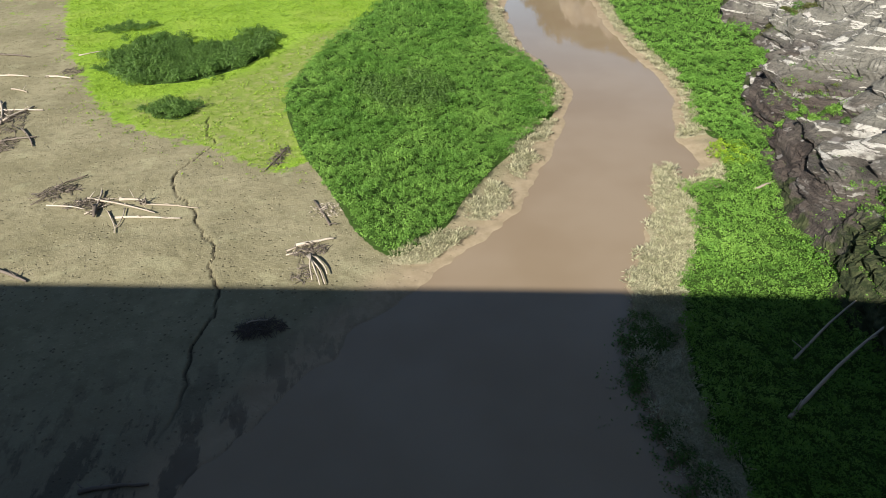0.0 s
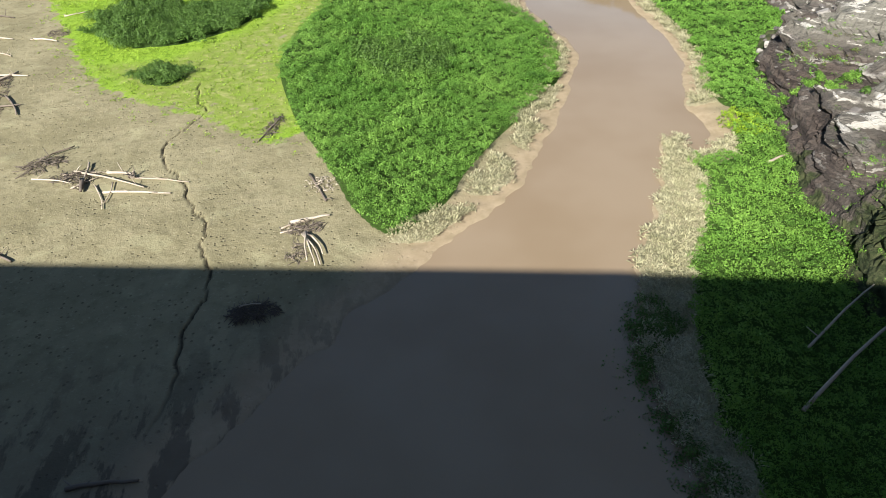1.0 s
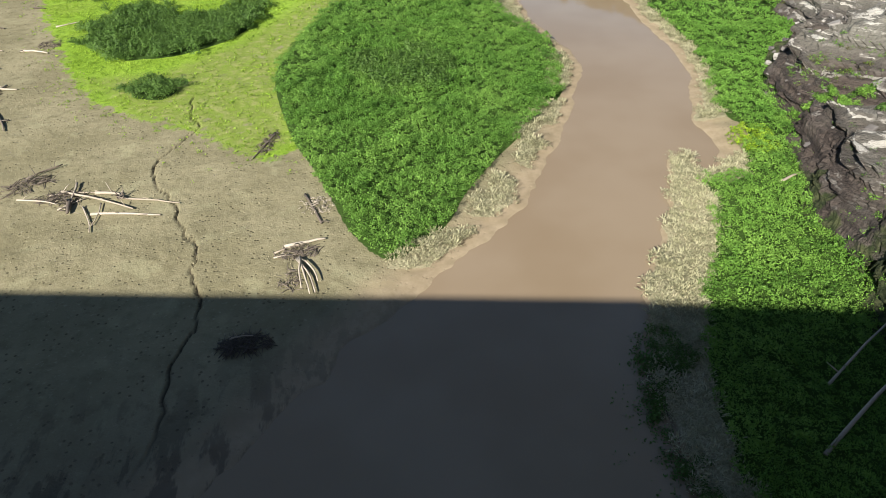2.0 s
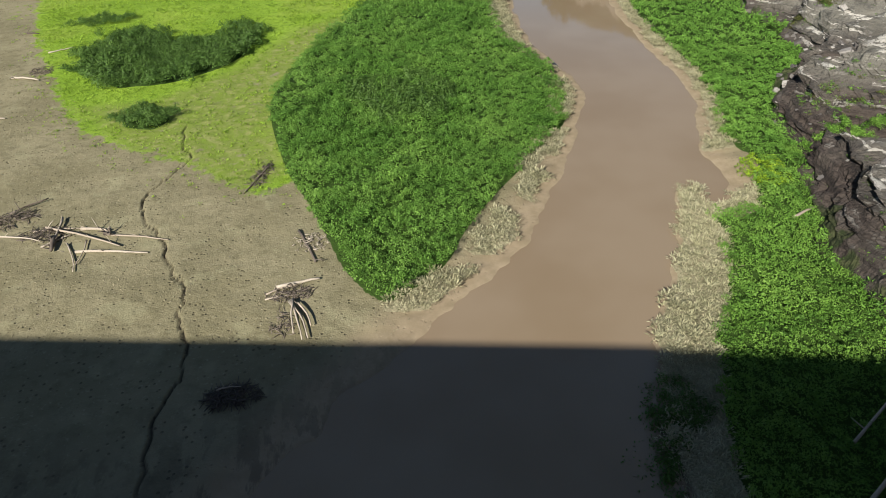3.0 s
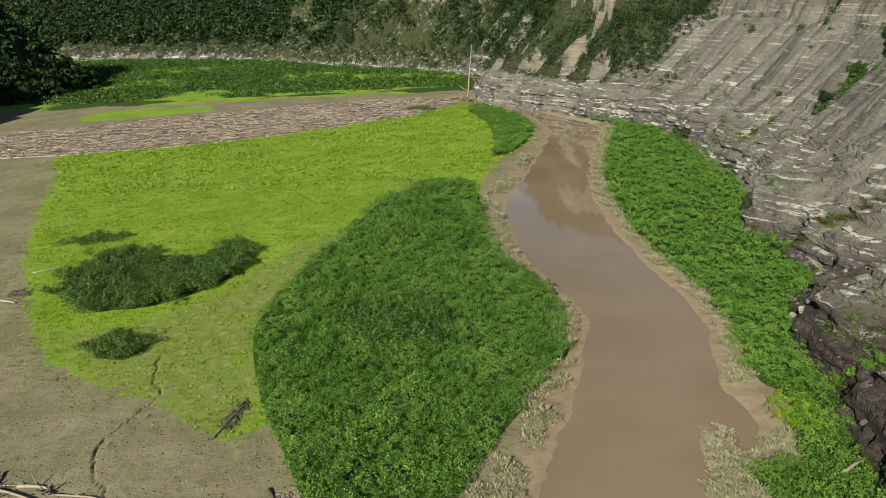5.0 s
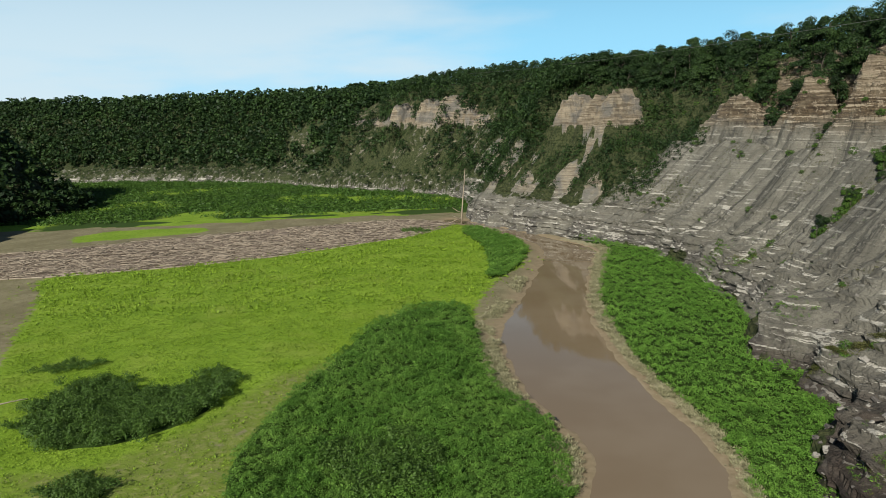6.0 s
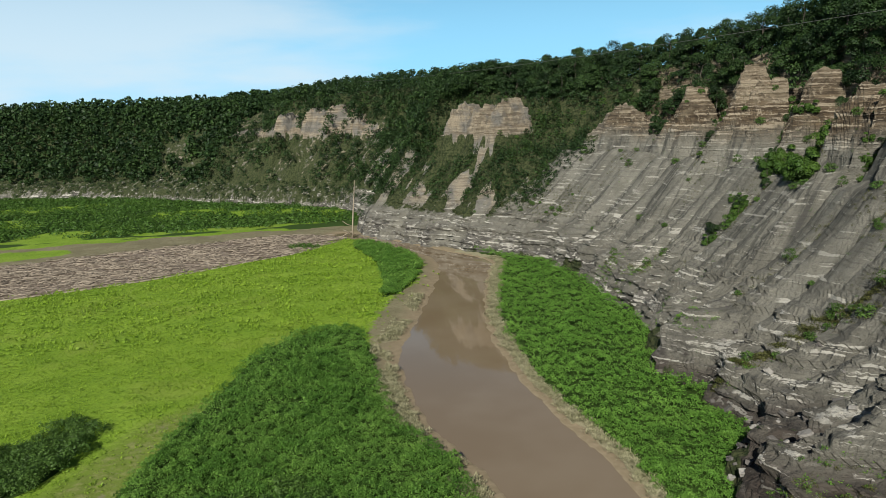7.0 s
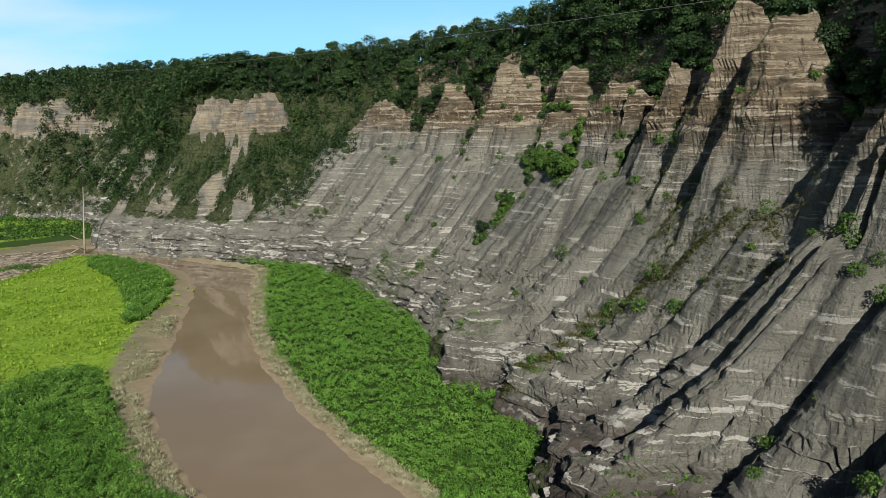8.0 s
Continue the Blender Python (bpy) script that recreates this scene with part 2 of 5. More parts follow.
def cliff_material():
    k = Nodes("shale_cliff", 0.85, 0.25)
    x, y, z = k.xyz()
    warp = k.math("MULTIPLY", k.math("SUBTRACT", k.noise(0.04, 3), 0.5), 1.6)
    warp = k.math("ADD", warp, k.math("MULTIPLY", k.math("SUBTRACT", k.noise(0.45, 4, 0.65), 0.5), 1.1))
    zz = k.math("ADD", z, warp)
    comb = k.nt.nodes.new("ShaderNodeCombineXYZ")
    k.put(comb.inputs[0], k.math("MULTIPLY", x, 0.04))
    k.put(comb.inputs[1], k.math("MULTIPLY", y, 0.04))
    k.put(comb.inputs[2], k.math("MULTIPLY", zz, 1.0))
    lay = k.noise(1.0, 4, 0.6, vec=comb.outputs[0])
    lay_fine = k.noise(1.25, 5, 0.7, vec=comb.outputs[0])
    gn, fine = k.noise(0.12, 5), k.noise(2.5, 6, 0.7)
    shale = k.mix(k.ramp(gn, 0.35, 0.65), (0.18, 0.17, 0.14), (0.265, 0.251, 0.209))
    shale = k.mix(k.ramp(fine, 0.42, 0.72, 0, 0.65), shale, (0.115, 0.11, 0.095))
    shale = k.mix(k.ramp(k.noise(0.9, 5, 0.75), 0.56, 0.7, 0, 0.6), shale, (0.10, 0.096, 0.085))
    # fall-line streaks
    comb2 = k.nt.nodes.new("ShaderNodeCombineXYZ")
    k.put(comb2.inputs[0], k.math("MULTIPLY", x, 0.06))
    k.put(comb2.inputs[1], k.math("MULTIPLY", y, 1.0))
    k.put(comb2.inputs[2], k.math("MULTIPLY", z, 0.04))
    streak = k.noise(0.5, 4, 0.6, vec=comb2.outputs[0])
    mid = k.ramp(z, 10, 20)
    shale = k.mix(k.math("MULTIPLY", mid, k.ramp(streak, 0.5, 0.75, 0, 0.55)), shale, (0.25, 0.243, 0.212))
    shale = k.mix(k.math("MULTIPLY", mid, k.ramp(streak, 0.5, 0.34, 0, 0.85)), shale, (0.08, 0.078, 0.07))
    # pale hard beds
    low = k.ramp(z, 34, 8)
    pale = k.math("MULTIPLY", k.ramp(k.math("ADD", lay, k.math("MULTIPLY", k.math("SUBTRACT", k.noise(1.1, 4, 0.7), 0.5), 0.14)), 0.58, 0.597), k.ramp(k.noise(0.14, 4), 0.43, 0.53))
    pale = k.math("MULTIPLY", pale, k.math("ADD", k.math("MULTIPLY", low, 0.7), 0.3))
    pale = k.math("MULTIPLY", pale, k.math("MAXIMUM", k.ramp(k.math("ADD", z, k.ramp(y, 138, 165, 0, 5)), 4, 12), k.ramp(y, 190, 230)))
    shale = k.mix(pale, shale, (0.60, 0.575, 0.51))
    dash = k.noise(0.35, 4, 0.7)
    thin = k.math("MULTIPLY", k.ramp(lay_fine, 0.575, 0.62), k.ramp(dash, 0.5, 0.6, 0.0, 0.75))
    shale = k.mix(thin, shale, (0.46, 0.435, 0.375))
    dark_bed = k.math("MULTIPLY", k.ramp(lay_fine, 0.42, 0.34), 0.45)
    shale = k.mix(dark_bed, shale, (0.085, 0.08, 0.076))
    # broken blocks low down
    vb = k.nt.nodes.new("ShaderNodeTexVoronoi")
    vb.inputs["Scale"].default_value = 1.0
    cb = k.nt.nodes.new("ShaderNodeCombineXYZ")
    k.put(cb.inputs[0], k.math("MULTIPLY", x, 0.6))
    k.put(cb.inputs[1], k.math("MULTIPLY", y, 0.6))
    k.put(cb.inputs[2], k.math("MULTIPLY", zz, 1.7))
    k.nt.links.new(cb.outputs[0], vb.inputs["Vector"])
    sb = k.nt.nodes.new("ShaderNodeSeparateColor")
    k.nt.links.new(vb.outputs["Color"], sb.inputs["Color"])
    zone_low = k.math("MULTIPLY", k.ramp(z, 15, 7), k.ramp(k.noise(0.1, 4), 0.42, 0.55))
    shale = k.mix(k.math("MULTIPLY", zone_low, 0.85), shale, k.mix(k.ramp(sb.outputs[1], 0.86, 0.92), k.mix(sb.outputs[1], (0.055, 0.05, 0.046), (0.21, 0.197, 0.175)), (0.54, 0.515, 0.46)))
    # dark brown foot
    z_foot = k.math("ADD", z, k.ramp(y, 138, 165, 0, 6.5))
    foot = k.math("MULTIPLY", k.ramp(z_foot, 16, 7), k.ramp(gn, 0.35, 0.6, 0.8, 1.0))
    foot = k.math("MULTIPLY", foot, k.ramp(y, 240, 200))
    shale = k.mix(foot, shale, k.mix(k.ramp(lay_fine, 0.4, 0.6), (0.034, 0.026, 0.022), (0.092, 0.072, 0.06)))
    shale = k.mix(k.math("MULTIPLY", pale, 0.9), shale, (0.56, 0.53, 0.47))
    # brown upper beds
    up = k.ramp(k.math("ADD", zz, k.math("MULTIPLY", gn, 16)), 60, 72)
    brown = k.mix(k.ramp(lay_fine, 0.42, 0.6), (0.06, 0.042, 0.026), (0.175, 0.128, 0.078))
    brown = k.mix(k.ramp(fine, 0.45, 0.7, 0, 0.6), brown, (0.11, 0.09, 0.072))
    brown = k.mix(k.math("MULTIPLY", k.ramp(k.math("ADD", lay, k.math("MULTIPLY", k.math("SUBTRACT", fine, 0.5), 0.1)), 0.55, 0.575), 0.85), brown, (0.46, 0.385, 0.285))
    brown = k.mix(k.ramp(k.noise(0.16, 5, 0.6), 0.5, 0.66, 0, 0.6), brown, (0.19, 0.155, 0.105))
    brown = k.mix(k.ramp(k.noise(0.55, 4, 0.7), 0.57, 0.63, 0, 0.7), brown, (0.43, 0.36, 0.265))
    brown = k.mix(k.ramp(k.noise(0.38, 4, 0.7), 0.45, 0.36, 0, 0.8), brown, (0.05, 0.038, 0.026))
    brown = k.mix(k.math("MULTIPLY", k.ramp(z, 66, 76), k.ramp(gn, 0.3, 0.6, 0.1, 0.5)), brown, k.mix(k.ramp(lay_fine, 0.4, 0.58), (0.20, 0.155, 0.10), (0.42, 0.35, 0.255)))
    shale = k.mix(up, shale, brown)
    bare = k.attr("zone")
    tan = k.mix(k.ramp(lay_fine, 0.35, 0.6), (0.17, 0.13, 0.09), (0.40, 0.34, 0.25))
    tan = k.mix(k.ramp(k.noise(0.09, 4), 0.42, 0.6), tan, (0.185, 0.178, 0.162))
    tan = k.mix(k.ramp(fine, 0.5, 0.7, 0, 0.6), tan, (0.13, 0.115, 0.09))
    shale = k.mix(k.math("MULTIPLY", bare[1], 0.8), shale, tan)
    # soil and low green between the trees
    green = k.ramp(k.math("ADD", bare[0], k.math("MULTIPLY", k.math("SUBTRACT", k.noise(0.25, 5, 0.65), 0.5), 1.3)), 0.4, 0.6)
    gcol = k.mix(k.ramp(k.noise(0.8, 4), 0.4, 0.6), (0.028, 0.04, 0.013), (0.072, 0.082, 0.034))
    k.color(k.mix(green, shale, gcol))
    h = k.math("ADD", k.math("MULTIPLY", lay, 1.2), k.math("MULTIPLY", fine, 0.8))
    h = k.math("ADD", h, k.math("MULTIPLY", k.math("MULTIPLY", sb.outputs[0], zone_low), 0.7))
    k.bump(k.math("ADD", h, k.math("MULTIPLY", lay_fine, 0.9)), 1.0, 1.1)
    return k.mat


def water_material():
    k = Nodes("silty_water", 0.04, 0.5)
    n = k.noise(0.035, 3, 0.5)
    k.color(k.mix(k.ramp(n, 0.35, 0.65), (0.212, 0.156, 0.096), (0.24, 0.183, 0.12)))
    k.bsdf.inputs["IOR"].default_value = 1.5
    k.bump(k.noise(0.9, 3, stretch=(1, 0.5, 1)), 0.03, 0.05)
    return k.mat


def wood_material(name, a, b):
    k = Nodes(name, 0.75, 0.25)
    c = k.mix(k.object_random(), a, b)
    c = k.mix(k.ramp(k.island, 0, 1, 0, 0.55), c, tuple(v * 0.45 for v in a))
    k.color(k.mix(k.ramp(k.noise(3.0, 4, 0.7), 0.45, 0.7, 0, 0.6), c, tuple(v * 0.5 for v in b)))
    k.bump(k.noise(6.0, 4), 0.5, 0.04)
    return k.mat


def plain_material(name, a, b, scale=1.0, rough=0.85, bump=0.3):
    k = Nodes(name, rough, 0.25)
    k.color(k.mix(k.ramp(k.noise(scale, 5, 0.65), 0.35, 0.65), a, b))
    k.bump(k.noise(scale * 6, 4), bump, 0.05)
    return k.mat


M_GROUND, M_CLIFF, M_WATER = ground_material(), cliff_material(), water_material()
M_HERB = foliage_material("tall_herbs", (0.04, 0.108, 0.017), (0.128, 0.265, 0.042), (0.28, 0.46, 0.095), 9.0, 0.22, 0.15)
M_HERB_R = foliage_material("bank_herbs", (0.058, 0.142, 0.022), (0.14, 0.27, 0.042), (0.24, 0.40, 0.075), 8.0, 0.2, 0.12)
M_HERB_B = foliage_material("strip_herbs", (0.07, 0.165, 0.026), (0.15, 0.305, 0.048), (0.24, 0.42, 0.08), 10.0, 0.22, 0.12)
M_SHRUB = foliage_material("willow_shrubs", (0.045, 0.09, 0.018), (0.082, 0.16, 0.03), (0.14, 0.24, 0.05), 5.0)
M_MEADOW = foliage_material("meadow_grass", (0.13, 0.225, 0.018), (0.24, 0.375, 0.032), (0.35, 0.48, 0.06), 14.0, 0.2)
M_DRY = foliage_material("dry_bank_growth", (0.21, 0.205, 0.11), (0.35, 0.335, 0.20), (0.50, 0.47, 0.32), 4.0, 0.1)
M_TREE = foliage_material("tree_leaves", (0.009, 0.022, 0.009), (0.03, 0.062, 0.018), (0.07, 0.125, 0.03), 22.0, 0.15, 0.2)
M_LIME = foliage_material("fresh_leaves", (0.12, 0.21, 0.012), (0.24, 0.37, 0.02), (0.36, 0.50, 0.035), 5.0)
M_GREENTREE = foliage_material("slope_tree_leaves", (0.026, 0.06, 0.01), (0.06, 0.125, 0.018), (0.12, 0.2, 0.032), 9.0, 0.15)
M_SCRUB = foliage_material("dry_scrub", (0.055, 0.062, 0.02), (0.105, 0.112, 0.035), (0.175, 0.17, 0.06), 5.0, 0.15)
M_FAR = foliage_material("far_meadow_growth", (0.035, 0.085, 0.012), (0.06, 0.125, 0.018), (0.10, 0.18, 0.03), 35.0, 0.1)
M_BARK = wood_material("bark", (0.09, 0.075, 0.06), (0.14, 0.12, 0.10))
M_DRIFT = wood_material("bleached_wood", (0.34, 0.28, 0.215), (0.46, 0.40, 0.32))
M_DRIFT_DARK = wood_material("weathered_wood", (0.10, 0.08, 0.065), (0.20, 0.165, 0.13))
def rock_material():
    k = Nodes("fallen_rock", 0.85, 0.25)
    c = k.mix(k.ramp(k.object_random(), 0.4, 0.95), (0.11, 0.10, 0.092), (0.33, 0.31, 0.28))
    k.color(k.mix(k.ramp(k.noise(2.0, 5, 0.7), 0.45, 0.7, 0, 0.6), c, (0.16, 0.15, 0.14)))
    k.bump(k.noise(4.0, 4), 0.6, 0.08)
    return k.mat


M_ROCK = rock_material()
M_CONCRETE = plain_material("concrete", (0.30, 0.29, 0.27), (0.38, 0.37, 0.34), 0.2)
M_CABLE = plain_material("cable", (0.15, 0.15, 0.145), (0.22, 0.22, 0.21), 2.0, 0.6)


# ---- curves and fields ----
def spline(points, step=1.0):
    """A smooth line through points, about step apart."""
    p = np.array(points, float)
    p = np.vstack([2 * p[0] - p[1], p, 2 * p[-1] - p[-2]])
    out = []
    for a, b, c, d in zip(p[:-3], p[1:-2], p[2:-1], p[3:]):
        n = max(2, int(np.hypot(*(c - b)[:2]) / step))
        t = np.linspace(0, 1, n, endpoint=False)[:, None]
        out.append(0.5 * (2 * b + (c - a) * t + (2 * a - 5 * b + 4 * c - d) * t**2 + (3 * b - a - 3 * c + d) * t**3))
    return np.vstack(out + [p[-2:-1]])


def vnoise(x, y, seed=0):
    """Smooth value noise in 0..1 on arrays."""
    x, y = np.asarray(x, float), np.asarray(y, float)
    xi, yi = np.floor(x).astype(np.int64), np.floor(y).astype(np.int64)
    fx, fy = x - xi, y - yi
    fx, fy = fx * fx * (3 - 2 * fx), fy * fy * (3 - 2 * fy)

    def h(a, b):
        v = (a * 374761393 + b * 668265263 + seed * 974634777) & 0x7FFFFFFF
        v = ((v ^ (v >> 13)) * 1274126177) & 0x7FFFFFFF
        return ((v ^ (v >> 16)) & 0xFFFF) / 65535.0

    return (h(xi, yi) * (1 - fx) + h(xi + 1, yi) * fx) * (1 - fy) + (h(xi, yi + 1) * (1 - fx) + h(xi + 1, yi + 1) * fx) * fy


def fbm(x, y, octaves=4, seed=0):
    out, amp, tot = 0, 1.0, 0
    for o in range(octaves):
        out = out + amp * vnoise(x * 2**o, y * 2**o, seed + o)
        tot, amp = tot + amp, amp * 0.55
    return out / tot


def domes(x, y, cell, seed=0):
    """Rounded bumps about a cell apart, uneven in place and height: 0 in the gaps, up to 1 on top."""
    x, y = np.asarray(x, float) / cell, np.asarray(y, float) / cell
    xi, yi = np.floor(x), np.floor(y)
    best = np.zeros(x.shape)
    for i in (-1, 0, 1):
        for j in (-1, 0, 1):
            cx, cy = xi + i, yi + j
            px, py = cx + 0.1 + 0.8 * vnoise(cx * 1.0, cy * 1.0, seed), cy + 0.1 + 0.8 * vnoise(cx * 1.0, cy * 1.0, seed + 1)
            top = 0.45 + 0.55 * vnoise(cx * 1.0, cy * 1.0, seed + 2)
            best = np.maximum(best, top * np.clip(1 - ((x - px) ** 2 + (y - py) ** 2) / 0.62, 0, 1))
    return best


def inside_depth(px, py, poly):
    """Signed distance to a closed outline: positive inside."""
    poly = np.asarray(poly)
    a, b = poly, np.roll(poly, -1, 0)
    best = np.full(px.shape, 1e18)
    inside = np.zeros(px.shape, bool)
    for (ax, ay), (bx, by) in zip(a, b):
        ex, ey = bx - ax, by - ay
        t = np.clip(((px - ax) * ex + (py - ay) * ey) / (ex * ex + ey * ey + 1e-9), 0, 1)
        best = np.minimum(best, (px - ax - t * ex) ** 2 + (py - ay - t * ey) ** 2)
        cross = (ay > py) != (by > py)
        if ey:
            inside ^= cross & (px < ax + (py - ay) / ey * ex)
    return np.where(inside, 1, -1) * np.sqrt(best)


def smooth(v, a, b):
    t = np.clip((v - a) / (b - a), 0, 1)
    return t * t * (3 - 2 * t)


def grid_mesh(name, X, Y, Z, material, zones=None, soft=True):
    """A mesh over a grid of points; zones: per-point colour layers."""
    ny, nx = X.shape
    me = bpy.data.meshes.new(name)
    co = np.stack([X, Y, Z], -1).reshape(-1, 3).astype(np.float32)
    i = np.arange(ny * nx).reshape(ny, nx)
    q = np.stack([i[:-1, :-1], i[:-1, 1:], i[1:, 1:], i[1:, :-1]], -1).reshape(-1, 4)
    fill_mesh(me, co, q)
    for key, layers in (zones or {}).items():
        col = np.ones((ny * nx, 4), np.float32)
        for j, layer in enumerate(layers):
            col[:, j] = np.clip(layer, 0, 1).reshape(-1)
        at = me.color_attributes.new(key, "FLOAT_COLOR", "POINT")
        at.data.foreach_set("color", col.reshape(-1))
    me.polygons.foreach_set("use_smooth", np.full(len(q), soft))
    me.materials.append(material)
    return new(name, me)


def fill_mesh(me, co, q):
    me.vertices.add(len(co))
    me.vertices.foreach_set("co", np.asarray(co, np.float32).reshape(-1))
    me.loops.add(q.size)
    me.loops.foreach_set("vertex_index", q.reshape(-1).astype(np.int32))
    me.polygons.add(len(q))
    me.polygons.foreach_set("loop_start", np.arange(0, q.size, q.shape[1], dtype=np.int32))
    me.update(calc_edges=True)


# ---- the plan ----
BANK_LEFT = spline([(-40, -30), (-35, 25), (-28, 40), (-19, 50), (-13, 58), (-7, 66), (2, 75), (10, 83), (20, 93), (29, 110), (38, 130), (45, 151), (42, 172),
                    (40, 195), (43, 232), (55, 264), (72, 307), (85, 345), (88, 372), (83, 395), (72, 430), (61, 452), (52, 464), (50, 470)], 3.0)
BANK_RIGHT = spline([(32, -30), (30, 20), (30, 50), (34.5, 69), (37, 75), (42.6, 84.5), (46, 92), (48.5, 97), (49.3, 103), (51.5, 107), (54.6, 107), (54, 102.5), (57.5, 101.3), (60, 104), (61.8, 112), (60.9, 120.5), (67, 136), (70, 157),
                     (69, 187), (72, 221), (79, 260), (100, 322), (112, 353), (100, 387), (85, 422), (71, 448), (62, 466), (54, 474)], 3.0)
RIVER = np.vstack([BANK_LEFT, BANK_RIGHT[::-1]])
FOOT = spline([(60, -60), (58, 0), (60, 40), (63, 70), (68, 92), (74, 110), (81, 133), (96, 158), (106, 185), (111, 210), (121, 235), (128, 270),
               (134, 305), (131, 335), (118, 362), (102, 389), (87, 421), (73, 450), (66, 475), (72, 508), (78, 545), (70, 595),
               (35, 640), (-30, 700), (-110, 785), (-250, 862), (-400, 895), (-700, 930), (-1200, 960)], 4.0)
FOOT_S = np.concatenate([[0], np.cumsum(np.hypot(*np.diff(FOOT, axis=0).T))])


def foot_at(s):
    """Point and inward normal of the cliff's foot at arc length s."""
    x, y = np.interp(s, FOOT_S, FOOT[:, 0]), np.interp(s, FOOT_S, FOOT[:, 1])
    e = 6.0
    tx = np.interp(s + e, FOOT_S, FOOT[:, 0]) - np.interp(s - e, FOOT_S, FOOT[:, 0])
    ty = np.interp(s + e, FOOT_S, FOOT[:, 1]) - np.interp(s - e, FOOT_S, FOOT[:, 1])
    m = np.hypot(tx, ty)
    return x, y, ty / m, -tx / m


def foot_coords(px, py):
    """Arc length and distance behind the foot for points."""
    px, py = np.asarray(px, float), np.asarray(py, float)
    a, b = FOOT[:-1], FOOT[1:]
    ex, ey = (b - a).T
    L2 = ex * ex + ey * ey
    S, D = np.empty(px.size), np.empty(px.size)
    fx, fy = px.ravel(), py.ravel()
    for lo in range(0, px.size, 8000):
        x, y = fx[lo:lo + 8000, None], fy[lo:lo + 8000, None]
        t = np.clip(((x - a[:, 0]) * ex + (y - a[:, 1]) * ey) / L2, 0, 1)
        d2 = (x - a[:, 0] - t * ex) ** 2 + (y - a[:, 1] - t * ey) ** 2
        j = d2.argmin(1)
        r = np.arange(len(j))
        side = ex[j] * (y[:, 0] - a[j, 1]) - ey[j] * (x[:, 0] - a[j, 0])
        D[lo:lo + 8000] = np.where(side < 0, 1, -1) * np.sqrt(d2[r, j])
        S[lo:lo + 8000] = FOOT_S[j] + t[r, j] * np.sqrt(L2[j])
    return S.reshape(px.shape), D.reshape(px.shape)


S_BEND = float(FOOT_S[np.argmin(np.hypot(FOOT[:, 0] - 73, FOOT[:, 1] - 450))])
S_WATER = float(FOOT_S[np.argmin(np.hypot(FOOT[:, 0] - 125, FOOT[:, 1] - 352))])
# the deep gullies: arc length, depth, half width
GULLIES = [(216, 10.5, 3.0), (204, 8.5, 2.6), (179.5, 11.0, 3.4), (155, 8.0, 3.0), (226, 4.6, 2.0), (237, 4.0, 3.0), (251, 4.4, 2.0), (262, 2.6, 1.8), (273, 4.0, 2.6), (286, 3.2, 2.2),
           (298, 2.6, 2.0), (312, 4.0, 4.0), (324, 2.6, 2.0), (337, 3.4, 2.6), (348, 2.6, 2.0), (359, 4.0, 3.0), (372, 2.4, 2.0), (384, 3.6, 3.0), (395, 2.4, 2.0), (408, 3.0, 2.6),
           (192, 3.5, 2.0), (167.5, 15.0, 4.2), (147, 4.0, 2.4), (136, 5.0, 3.0), (115, 5.0, 4.0), (92, 5.0, 5.0), (66, 5.0, 5.0)]
# pinnacles of the upper scarp: arc length, height, fall per metre on either side
PINNACLES = [(412, 71, 1.3, 1.5), (386, 75, 1.9, 2.4), (360, 81, 1.5, 1.2), (349, 79, 1.5, 2.2), (317, 74, 2.2, 2.4), (296, 74, 2.0, 2.0), (286, 70, 2.0, 2.0),
             (258, 73, 2.8, 2.8), (245, 86, 2.2, 1.9), (233, 81, 2.0, 2.2), (209, 66, 1.6, 1.4), (196, 64, 1.4, 1.4), (181, 66, 1.6, 1.5), (158, 66, 1.5, 1.5),
             (482, 73, 1.4, 1.3), (503, 71, 0.9, 1.3), (514, 74, 1.0, 0.8), (737, 80, 0.5, 0.6), (757, 79, 0.7, 0.4), (791, 80, 0.5, 0.5), (868, 84, 0.7, 0.7), (939, 76, 0.7, 0.7)]


def pinnacle_height(s, d):
    """The fins of harder rock that stand out of the upper slope."""
    cap = np.full(np.broadcast(s, d).shape, 40.0)
    nose = np.zeros(cap.shape)
    for si, top, left, right in PINNACLES:
        u = np.abs(s - si)
        cap = np.maximum(cap, top + 4 - 1.1 * np.where(s > si, left, right) * u)
        nose = np.maximum(nose, (1 - u / 11) * min(1.0, (top - 60) / 20))
    cap = cap + 6.0 * (vnoise(s / 3.4, d / 7, 15) - 0.5) + 2.4 * (vnoise(s / 1.3, d / 3, 16) - 0.5)
    start = 45 + 11 * (1 - nose) + 6 * smooth(s, 420, 440) - 15 * smooth(s, 440, 475) + 5 * (vnoise(s / 6.5, s * 0, 13) - 0.5) + 4.0 * (vnoise(s / 2.3, d / 9, 14) - 0.5)
    face = 55 + 2.3 * (d - start) + 7 * (fbm(s / 4, d / 3, 3, 19) - 0.5)
    back = 1 - smooth(d, 68, 78)
    return np.where(back > 0, np.minimum(cap + 0.9 * np.sin(2.1 * s + 1.3 * vnoise(s / 5, d / 5, 20)), face) - 40 * (1 - back), 0.0)


def toe_reach(s):
    """How far the rocky noses stand out past the foot line (below zero: coves filled with herbs)."""
    return 5.0 * np.exp(-(((s - 261) / 6) ** 2)) - 3.2 * np.exp(-(((s - 247) / 6) ** 2)) - 4.2 * np.exp(-(((s - 226) / 9) ** 2)) + 2.0 * np.exp(-(((s - 205) / 6) ** 2))


